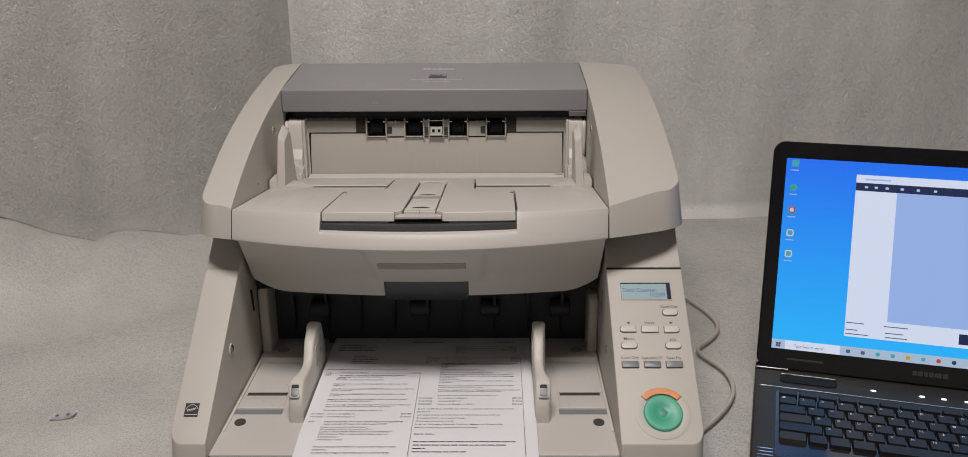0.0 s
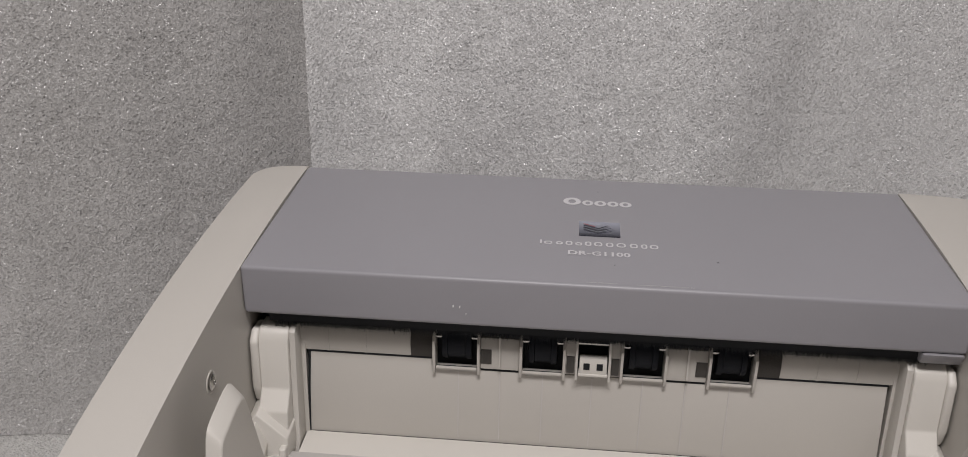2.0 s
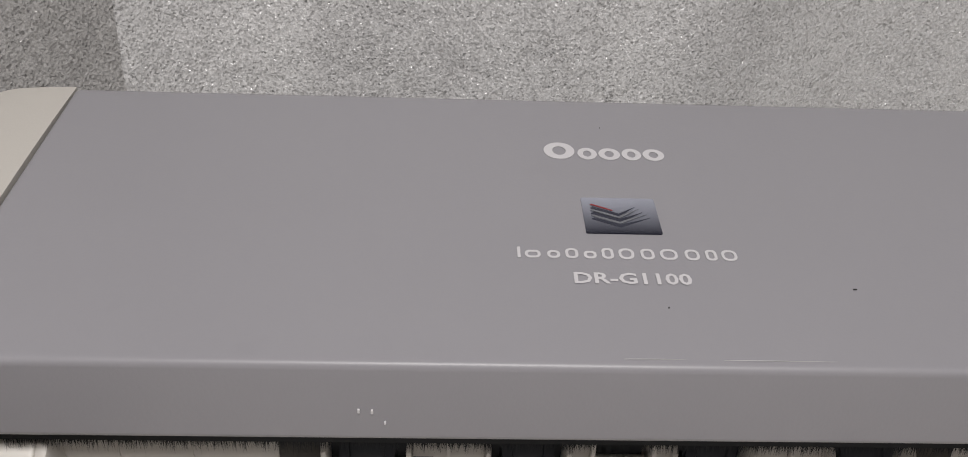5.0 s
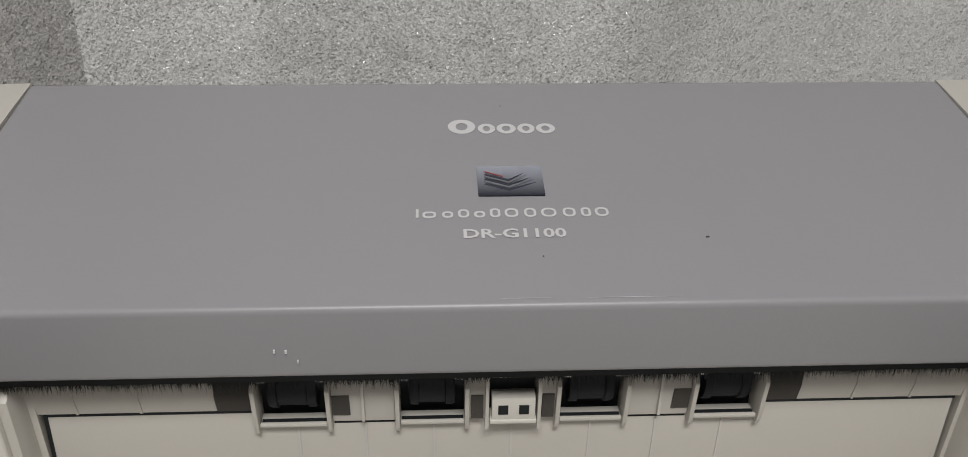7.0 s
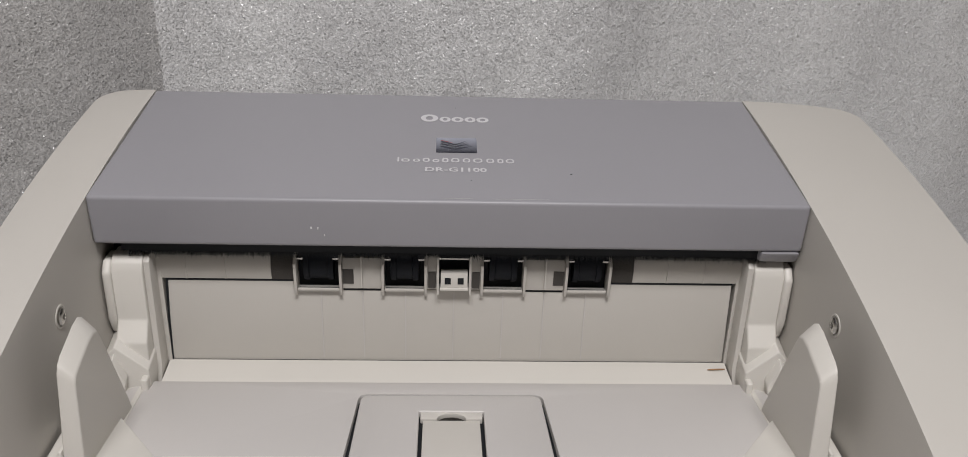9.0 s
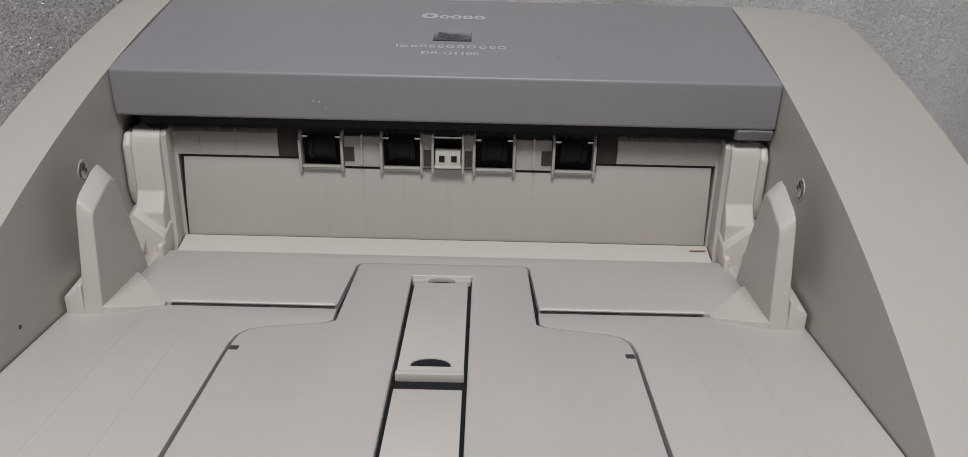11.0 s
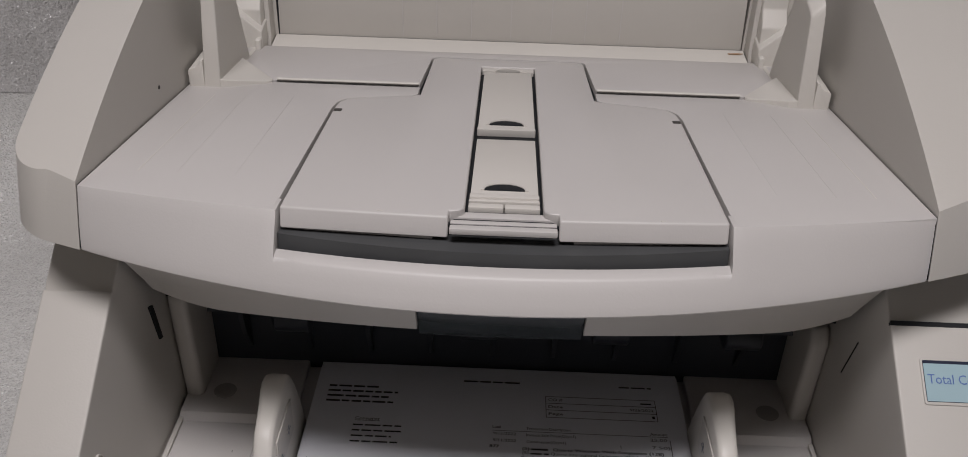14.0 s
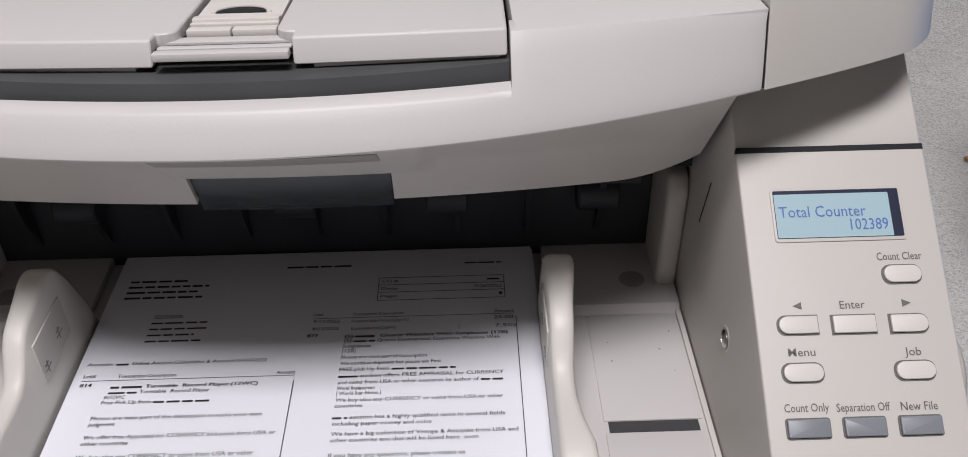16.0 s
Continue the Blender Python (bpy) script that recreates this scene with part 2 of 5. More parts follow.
def letters(body, m, x0, x1, cap, heavy=0.0):
    """Flat lettering with the built-in font, stretched from x0 to x1, with capitals that high, its baseline on local y 0."""
    cu = bpy.data.curves.new("lettering", "FONT")
    cu.body, cu.resolution_u, cu.offset = body, 2, heavy
    ob = bpy.data.objects.new("lettering", cu)
    scene.collection.objects.link(ob)
    bpy.context.view_layer.update()
    me = bpy.data.meshes.new_from_object(ob.evaluated_get(bpy.context.evaluated_depsgraph_get()))
    bpy.data.objects.remove(ob)
    co = np.empty(len(me.vertices) * 3)
    me.vertices.foreach_get("co", co)
    co = co.reshape(-1, 3)
    lo, hi = co[:, 0].min(), co[:, 0].max()
    bm = bmesh.new()
    bm.from_mesh(me)
    bpy.data.meshes.remove(me)
    for v in bm.verts:
        v.co = m @ Vector((x0 + (v.co.x - lo) / (hi - lo) * (x1 - x0), v.co.y * cap / 0.69, 0))
    return bm


def join(bms):
    out = bmesh.new()
    for b in bms:
        me = bpy.data.meshes.new("t")
        b.to_mesh(me)
        b.free()
        out.from_mesh(me)
        bpy.data.meshes.remove(me)
    return out


def thing(name, label, category, place=(0, 0, 0), **more):
    ob = new(name)
    ob.empty_display_size = 0.05
    ob.location = place
    return tagged(ob, label, category, **more)


# ---- room ----


def plain(name, x0, x1, y0, y1, z0, z1, material, label):
    bm = bmesh.new()
    box(bm, x0, x1, y0, y1, z0, z1)
    return tagged(part(name, bm, material, None, smooth=0), label, name.split("_")[0], kind="structure")


plain("floor", -2, 2, -2, 1.5, -0.8, -0.76, WOOD, "plain brown floor under the table")
plain("ceiling", -2, 2, -2, 1.5, 1.75, 1.8, ROOM, "plain painted ceiling with one lamp")
plain("wall_north", -2, 2, 1.5, 1.6, -0.8, 1.8, ROOM, "plain painted wall behind the foam sheet")
plain("wall_south", -2, 2, -2.1, -2, -0.8, 1.8, ROOM, "plain painted wall behind the camera")
plain("wall_west", -2.1, -2, -2, 1.5, -0.8, 1.8, ROOM, "plain painted side wall")
plain("wall_east", 2, 2.1, -2, 1.5, -0.8, 1.8, ROOM, "plain painted side wall")

lamp = thing("ceiling_lamp", "flat white ceiling lamp with a wide diffuser", "lamp", (LAMP[0], LAMP[1], 1.75))
bm = bmesh.new()
box(bm, -0.34, 0.34, -0.19, 0.19, -0.06, 0.0)
soften(bm, 0.01)
part("housing", bm, WHITE, lamp)

table = thing("table", "work table under the white foam sheet", "table", (0, 0, -0.76))
bm = bmesh.new()
box(bm, -1.2, 1.2, -0.9, 1.15, 0.715, 0.755)
part("tabletop", bm, WOOD, table)
for lx in (-1.12, 1.12):
    for ly in (-0.82, 1.08):
        bm = bmesh.new()
        box(bm, lx - 0.03, lx + 0.03, ly - 0.03, ly + 0.03, 0, 0.714)
        part("leg", bm, WOOD, table)


def sheet(name, nu, nv, at, thick, material, label):
    """A draped sheet of foam; at(u, v) gives its surface, u and v from 0 to 1."""
    bm = bmesh.new()
    grid = [[bm.verts.new(at(i / nu, j / nv)) for j in range(nv + 1)] for i in range(nu + 1)]
    for i in range(nu):
        for j in range(nv):
            bm.faces.new((grid[i][j], grid[i + 1][j], grid[i + 1][j + 1], grid[i][j + 1]))
    bmesh.ops.recalc_face_normals(bm, faces=bm.faces)
    bmesh.ops.solidify(bm, geom=bm.faces[:], thickness=thick)
    return tagged(part(name, bm, material, None, label, smooth=80), label, "foam sheet")


WALL_X = (-1.8, -1.3, -0.9, -0.7, -0.6, -0.52, -0.454, -0.394, -0.327, -0.285, -0.23, -0.16, 0.0, 0.16, 0.26, 0.48, 0.8, 1.3, 1.8)
WALL_Y = (-0.2, 0.02, 0.21, 0.335, 0.41, 0.472, 0.52, 0.565, 0.612, 0.655, 0.722, 0.742, 0.752, 0.776, 0.808, 0.83, 0.87, 0.96, 1.05)


def wall_line(x):
    return sum(float(np.interp(x + d, WALL_X, WALL_Y)) for d in (-0.03, -0.015, 0, 0.015, 0.03)) / 5


# the hem ends above the table cover on one side, which rises to meet it
HEM_X = (-1.3, -0.9, -0.596, -0.567, -0.553, -0.537, -0.519, -0.499, -0.491, -0.484, -0.462, -0.434, -0.398, -0.37, -0.25)
HEM_Z = (0.25, 0.16, 0.127, 0.106, 0.095, 0.086, 0.075, 0.066, 0.073, 0.079, 0.077, 0.067, 0.053, 0.048, 0.05)


def hem_side(x):
    k = min(1.0, max(0.0, (-0.215 - x) / 0.10))
    return k * k * (3 - 2 * k)


def hem_z(x):
    return float(np.interp(x, HEM_X, HEM_Z)) + 0.003 * noise.noise(Vector((x * 24.0, 0.4, 3.0)))


def drape_at(x, v, low):
    z = low + 1.05 * v ** 1.5
    fold = 0.007 * noise.noise(Vector((x * 3.4, z * 0.7, 2.0))) + 0.006 * noise.noise(Vector((x * 11.0, z * 2.0, 6.0))) + 0.0016 * noise.noise(Vector((x * 28, z * 22, 1)))
    return (x, wall_line(x) + fold - (0.026 if low < 0 else 0.004) * max(0.0, 1 - (z - low) / 0.030) ** 2, z)


def back_at(u, v):
    x, y, z = drape_at(-0.246 + 1.546 * u, v, -0.006)
    return (x + 0.006 * noise.noise(Vector((0.3, z * 5.0, 8.0))) * (1 - u) ** 12, y - 0.003, z)


def side_at(u, v):
    return drape_at(-1.3 + 1.10 * u, v, hem_z(-1.3 + 1.10 * u))


sheet("foam_backdrop", 170, 110, back_at, 0.003, FOAM_W, "pale grey packing foam sheet hung behind the scanner")
sheet("foam_side_sheet", 150, 110, side_at, 0.003, FOAM_S, "grey packing foam sheet hung at an angle, its shade in a darker colour")


def cover_at(u, v):
    x, y = -1.25 + 2.5 * u, -0.95 + 2.05 * v
    n = noise.noise(Vector((x * 3.1, y * 3.1, 0.3))) * 0.0022 + noise.noise(Vector((x * 11, y * 11, 4))) * 0.0008
    side, wall = hem_side(x), wall_line(x)
    k = min(1.0, max(0.0, (y - wall + 0.215) / 0.200))
    rise = side * (hem_z(x) + 0.001) * k * k * (3 - 2 * k)
    return (x, y, n * (1 - side * k) - 0.0025 + rise)


sheet("foam_table_cover", 200, 150, cover_at, 0.002, FOAM_T, "white packing foam sheet spread over the table")

# ---- document scanner ----

XC = 0.002
scanner = thing("document_scanner", "cream desktop document scanner with a grey top lid", "scanner")

PY = np.array((0.05, 0.094, 0.137, 0.198, 0.258, 0.304, 0.345, 0.40, 0.48, 0.53))
PZ = np.array((0.206, 0.2295, 0.2505, 0.2745, 0.2885, 0.298, 0.3065, 0.3135, 0.3205, 0.322))
PC = np.polyfit(PY, PZ, 4)


def crown(y):
    return float(np.polyval(PC, y))


def front_low(x):
    return 0.046 + 1.05 * x * x


def front_top(x):
    return 0.068 + 0.68 * x * x


def tray_z(y):
    return 0.231 - 0.132 * (y - 0.075)


def side_hood(xi, xo, corner, sag, flare):
    """Side cover that wraps over the top and the front of the scanner."""
    bm = bmesh.new()
    nu, nv = 24, 44
    top, low = [], []
    for i in range(nu + 1):
        t = math.sin(math.pi / 2 * i / nu)
        x = xi + (xo - xi) * t
        e = min(1.0, max(0.0, (abs(x) - (abs(xo) - corner)) / corner))
        yf = front_low(x) + corner * (1 - math.sqrt(1 - e * e))
        e2 = min(1.0, max(0.0, (abs(x) - (abs(xo) - 0.014)) / 0.014))
        yb = 0.486 - 0.014 * (1 - math.sqrt(1 - e2 * e2))
        ct, cl = [], []
        for j in range(nv + 1):
            v = (j / nv) ** 1.25
            y = yf + 0.010 * (1 - e) * (1 - v) + (yb - yf) * v
            b = min(1.0, max(0.0, (y - 0.12) / 0.1))
            ct.append(bm.verts.new((x, y, crown(y) - sag * t * t)))
            cl.append(bm.verts.new((x + flare * t * (1 if xo > 0 else -1), yf + (yb - yf) * v, 0.2005 - 0.016 * b * b * (3 - 2 * b))))
        top.append(ct), low.append(cl)
    for i in range(nu):
        for j in range(nv):
            bm.faces.new((top[i][j], top[i + 1][j], top[i + 1][j + 1], top[i][j + 1]))
            bm.faces.new((low[i][j], low[i][j + 1], low[i + 1][j + 1], low[i + 1][j]))
        for j in (0, nv):
            bm.faces.new((top[i][j], top[i + 1][j], low[i + 1][j], low[i][j]))
    for i in (0, nu):
        for j in range(nv):
            bm.faces.new((top[i][j], top[i][j + 1], low[i][j + 1], low[i][j]))
    bmesh.ops.remove_doubles(bm, verts=bm.verts, dist=0.0002)
    soften(bm, 0.0022, 3, 40)
    return bm


part("side_hood", side_hood(-0.1875, -0.2220, 0.020, 0.003, 0.006), CREAM, scanner, smooth=50)
part("side_hood", side_hood(0.1915, 0.2680, 0.024, 0.006, 0.007), CREAM, scanner, smooth=50)

# grey lid
bm = bmesh.new()
side_prism(bm, [(0.3453, 0.3080), (0.4825, 0.3214), (0.486, 0.318), (0.486, 0.22), (0.40, 0.22), (0.40, 0.284), (0.3475, 0.2795)], -0.1870, 0.1910)
soften(bm, 0.0026, 4)
lid = part("lid", bm, GREY, scanner, "grey plastic top lid")
bm = bmesh.new()
side_prism(bm, [(0.346, 0.2794), (0.375, 0.2794), (0.375, 0.272), (0.350, 0.2725)], 0.1690, 0.1900)
soften(bm, 0.0015)
part("lid_tab", bm, GREY, lid)

LID = pose(0, 0.3453, 0.3080, math.degrees(math.atan2(0.0134, 0.1372)))


def on_lid(x, y, lift=0.0):
    return LID @ pose(x, (y - 0.3453) / 0.9953, lift)


# word mark as plain shapes
wx = -0.018
for w, h in ((0.0115, 0.0103), (0.0072, 0.0072), (0.0080, 0.0072), (0.0072, 0.0072), (0.0080, 0.0072)):
    n = 28
    ring = [(w * 0.46 * (1 + math.cos(2 * math.pi * k / n)), h * 0.5 * (1 + math.sin(2 * math.pi * k / n))) for k in range(n + 1)]
    hole = [(w * (0.46 + 0.20 * math.cos(2 * math.pi * k / n)), h * (0.5 + 0.27 * math.sin(2 * math.pi * k / n))) for k in range(n, -1, -1)]
    outline = [(x, y + 0.0000) for x, y in ring[:-1]] + [(ring[-1][0], ring[-1][1] - 0.00002)] + [(hole[0][0], hole[0][1] - 0.00002)] + hole[1:]
    part("mark_shape", slab(outline, on_lid(wx, 0.4425, 0.0001), 0.0002), PRINTW, lid)
    wx += w
# series mark as plain shapes
def mark_ring(w, h, stroke):
    """A thin rounded frame, w by h, from the local origin."""
    out, hole = rounded(0, w, 0, h, min(w, h) * 0.42, 5), rounded(stroke, w - stroke, stroke, h - stroke, min(w, h) * 0.42 - stroke * 0.8, 5)
    return out + [(out[0][0], out[0][1] - 0.00001)] + [(hole[0][0], hole[0][1] - 0.00001)] + hole[::-1]


wx = -0.031
for w, h in ((0.0028, 0.0062), (0.0066, 0.0044), (0.0054, 0.0044), (0.0054, 0.0058), (0.0054, 0.0044), (0.0050, 0.0062), (0.0066, 0.0062), (0.0058, 0.0062), (0.0074, 0.0062), (0.0062, 0.0062), (0.0048, 0.0062), (0.0066, 0.0062)):
    shape = rounded(0.0006, 0.0015, 0, h * 0.80, 0.0002) if w < 0.003 else mark_ring(w * 0.70, h * 0.80, 0.00085)
    part("mark_shape", slab(shape, on_lid(wx + 0.0007, 0.3893, 0.0001), 0.0002), PRINTW, lid)
    wx += w
part("model_lettering", letters("DR-G1100", on_lid(0, 0.3782, 0.0003), -0.0140, 0.0200, 0.0046, 0.022), PRINTW, lid, "pale printed model lettering")
BADGE_TOP = mat("badge_silver", (0.24, 0.25, 0.28), 0.25, metal=0.6)
BADGE_MID = mat("badge_dark", (0.035, 0.038, 0.06), 0.25, metal=0.4)
BADGE_RED = mat("badge_red", (0.30, 0.03, 0.035), 0.3, metal=0.4)
BADGE_FADE = mat("badge_fade", (0.3, 0.31, 0.35), 0.25, metal=0.5)
nt = BADGE_FADE.node_tree
tc, sep, fade = nt.nodes.new("ShaderNodeTexCoord"), nt.nodes.new("ShaderNodeSeparateXYZ"), nt.nodes.new("ShaderNodeMix")
fade.data_type = "RGBA"
fade.inputs["A"].default_value, fade.inputs["B"].default_value = (0.012, 0.014, 0.03, 1), (0.42, 0.44, 0.52, 1)
nt.links.new(tc.outputs["Generated"], sep.inputs[0])
nt.links.new(sep.outputs["Y"], fade.inputs["Factor"])
nt.links.new(fade.outputs["Result"], nt.nodes["Principled BSDF"].inputs["Base Color"])
badge = part("badge", slab(rounded(-0.0082, 0.0152, 0, 0.0185, 0.0005), on_lid(0, 0.4015, -0.0004), 0.0008), BADGE_FADE, lid, "small square badge with folded sheets")
for k, (cy, mt) in enumerate(((0.0030, BADGE_MID), (0.0046, BADGE_TOP), (0.0056, BADGE_MID), (0.0072, BADGE_TOP), (0.0082, BADGE_MID))):
    chevron = [(-0.0058, cy + 0.0040), (0.0028, cy), (0.0125 - 0.001 * k, cy + 0.0050), (0.0028, cy + 0.0013), (-0.0050, cy + 0.0048)]
    part("chevron", slab(chevron, on_lid(0, 0.4015, 0.0004 + 0.0001 * k), 0.0001), mt, badge)
part("chevron", slab([(-0.0058, 0.0138), (0.0008, 0.0106), (0.0012, 0.0110), (-0.0052, 0.0142)], on_lid(0, 0.4015, 0.0010), 0.0001), BADGE_RED, badge)
# scuffs on the lid
CHIP = mat("chipped_edge", (0.62, 0.61, 0.62), 0.5)
for sx, sz, ln in ((-0.0732, 0.2908, 0.0006), (-0.0697, 0.2906, 0.0006), (-0.0662, 0.2868, 0.0004)):
    bm = bmesh.new()
    box(bm, sx, sx + ln, 0.3459, 0.3468, sz, sz + ln * 1.8)
    part("chip", bm, CHIP, lid)
for sx, sy, ln in ((0.066, 0.377, 0.0011), (0.011, 0.368, 0.0004), (0.003, 0.463, 0.0003)):
    part("fleck", slab([(0, 0), (ln, 0.0002), (ln, 0.0006), (0, 0.0005)], on_lid(sx, sy, 0.0001), 0.0002), INK, lid)
for sx, sy, ln in ((-0.004, 0.3482, 0.016), (0.022, 0.3481, 0.03)):
    part("scratch", slab([(0, 0), (ln, 0.00003), (ln * 0.6, 0.00014), (0.002, 0.0001)], on_lid(sx, sy, 0.0002), 0.0001), CHIP, lid)

# front cover with the curved lip
SLOT0, SLOT1 = -0.0945, 0.0985
bm = bmesh.new()


def cover_column(x, slot):
    """Section of the front cover: three points under the lip, the face, the back."""
    yb, yt = front_low(x), front_top(x)
    zt = tray_z(yt)
    ring = [(x, yb + 0.020, 0.2000), (x, yb + 0.001, 0.2000), (x, yb, 0.2012)]
    steps = (0.14, 0.28, 0.41) if slot else (0.12, 0.24, 0.36, 0.6, 0.8, 1.0)
    for k in steps:
        ring.append((x, yb + (yt - yb) * k ** 1.2, 0.2012 + (zt - 0.2012) * k))
    if slot:
        y, z = ring[-1][1], ring[-1][2]
        ring += [(x, y + 0.0012, z + 0.0010), (x, y + 0.0068, z + 0.0018), (x, y + 0.0072, 0.2005)]
    else:
        ring += [(x, ring[-1][1] + 0.012, ring[-1][2] - 0.0016), (x, yb + 0.034, 0.204)]
    return [bm.verts.new(p) for p in ring]


def skin(rows):
    for r0, r1 in zip(rows, rows[1:]):
        for k in range(len(r0)):
            kn = (k + 1) % len(r0)
            bm.faces.new((r0[k], r1[k], r1[kn], r0[kn]))


wing_l = [cover_column(x, False) for x in np.linspace(-0.1864, SLOT0, 15)]
wing_r = [cover_column(x, False) for x in np.linspace(SLOT1, 0.1902, 15)]
middle = [cover_column(x, True) for x in np.linspace(SLOT0, SLOT1, 25)]
for edge, mid in ((wing_l[-1], middle[0]), (wing_r[0], middle[-1])):
    for k in range(6):
        bm.verts.remove(mid[k])
        mid[k] = edge[k]
skin(wing_l), skin(wing_r), skin(middle)
for edge, mid in ((wing_l[-1], middle[0]), (wing_r[0], middle[-1])):
    bm.faces.new(edge[5:] + [edge[0]] + mid[:5:-1])
bm.faces.new(wing_l[0]), bm.faces.new(wing_r[-1])
bmesh.ops.recalc_face_normals(bm, faces=bm.faces)
soften(bm, 0.0009, 2, 38)
part("front_cover", bm, TRAY, scanner, smooth=45)


def tray_piece(poly, thick=0.014, lift=0.0, bev=0.0008):
    bm = bmesh.new()
    prism(bm, poly, lambda p: (p[0], p[1], tray_z(p[1]) - thick), lambda p: (p[0], p[1], tray_z(p[1]) + lift))
    soften(bm, bev, 2)
    return bm


def mirrored(poly):
    return [(2 * XC - x, y) for x, y in poly]


curve_l = [(x, front_top(x) + 0.0006) for x in np.linspace(-0.1868, -0.0957, 9)]
left = curve_l + [(-0.0957, 0.216), (-0.0945, 0.226), (-0.0905, 0.233), (-0.084, 0.2362), (-0.0535, 0.2435), (-0.0505, 0.2470), (-0.0505, 0.2610), (-0.1400, 0.2610), (-0.1405, 0.2624), (-0.1868, 0.2620)]
plate = [(-0.139, 0.2632), (-0.0512, 0.2632), (-0.0487, 0.3248), (-0.0474, 0.3281), (-0.0442, 0.3298)]
side = [(-0.1868, 0.2632), (-0.1868, 0.315), (-0.1690, 0.3435)]
whole = plate + mirrored(plate)[::-1] + mirrored(side) + side[::-1]
for poly in (left, mirrored(left)):
    part("eject_tray", tray_piece(poly), TRAY, scanner, "sloping eject tray")
part("eject_plate", tray_piece(whole, 0.014, 0.0007, 0.0005), TRAY, scanner, "raised plate round the neck of the board")
for s in (-1, 1):
    for gx in (0.169, 0.151, 0.124):
        poly = [(XC + s * gx - 0.00025, 0.112), (XC + s * gx + 0.00025, 0.112), (XC + s * (gx - 0.001) + 0.00025, 0.232), (XC + s * (gx - 0.001) - 0.00025, 0.232)]
        part("tray_line", tray_piece(poly, 0.0006, 0.00012, 0.00005), WHITE if gx > 0.16 else TRAY, scanner)
# extension board, split by the channel
corner = [(-0.0198 + 0.0048 * math.sin(radians(a)), 0.0848 - 0.0048 * math.cos(radians(a))) for a in range(0, 91, 15)]
board = [(-0.0935, 0.0772), (-0.0575, 0.0750), (-0.0215, 0.0735), (-0.0215, 0.0800)] + corner + [(-0.0152, 0.3115), (-0.0152, 0.3290), (-0.0472, 0.3290), (-0.0490, 0.2455), (-0.0530, 0.2422), (-0.084, 0.2348), (-0.0897, 0.2318), (-0.0932, 0.2255), (-0.0942, 0.2155)]
inner, outer = board[:12], board[14:]
neck = [(-0.0476, 0.3245), (-0.0464, 0.3275), (-0.0435, 0.3290)]
outline = inner + mirrored(inner)[::-1] + mirrored(outer)[::-1] + mirrored(neck) + neck[::-1] + outer
bm = bmesh.new()
prism(bm, outline, lambda p: (p[0], p[1] - (0.0032 if p[1] < 0.0775 else 0.0), tray_z(p[1]) - 0.0085), lambda p: (p[0], p[1], tray_z(p[1]) + 0.0004))
soften(bm, 0.0011, 3)
part("extension_board", bm, TRAY, scanner, "flush pull-out board of the eject tray")
# black piece under the groove, its shade put into the colour
part("neck_gap_shade", tray_piece([(-0.0520, 0.2500), (0.0560, 0.2500), (0.0540, 0.3325), (-0.0500, 0.3325)], 0.0035, -0.0098, 0.0002), BLACK, scanner)
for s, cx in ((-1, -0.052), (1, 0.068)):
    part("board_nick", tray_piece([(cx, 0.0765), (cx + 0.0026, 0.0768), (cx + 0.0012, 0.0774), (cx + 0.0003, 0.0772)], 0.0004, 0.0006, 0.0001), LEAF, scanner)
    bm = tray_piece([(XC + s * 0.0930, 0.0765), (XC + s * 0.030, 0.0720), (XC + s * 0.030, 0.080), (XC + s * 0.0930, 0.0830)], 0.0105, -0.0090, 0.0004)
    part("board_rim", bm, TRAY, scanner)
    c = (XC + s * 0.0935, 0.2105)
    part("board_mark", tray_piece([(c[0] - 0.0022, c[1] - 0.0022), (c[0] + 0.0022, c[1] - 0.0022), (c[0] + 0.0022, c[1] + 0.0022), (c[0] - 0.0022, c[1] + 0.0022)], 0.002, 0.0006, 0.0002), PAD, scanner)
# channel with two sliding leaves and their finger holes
# black below the leaves, so the channel's gaps keep their shade
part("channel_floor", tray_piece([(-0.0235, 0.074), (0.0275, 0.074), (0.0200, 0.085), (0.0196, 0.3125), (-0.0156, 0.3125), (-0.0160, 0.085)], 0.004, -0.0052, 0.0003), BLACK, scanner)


def leaf_piece(y0, y1, dip):
    pts = [(-0.0133, y0), (0.0173, y0), (0.0171, y1), (-0.0131, y1)]
    return tray_piece(pts, 0.0048, dip, 0.0004)


# solid black half disc that stands in for the shaded hole
def hole_shade(y, half):
    arc = [(XC + half * math.cos(radians(a)), y + half * 0.78 * math.sin(radians(a))) for a in range(0, 181, 15)]
    return tray_piece(arc, 0.003, -0.0009, 0.0001)


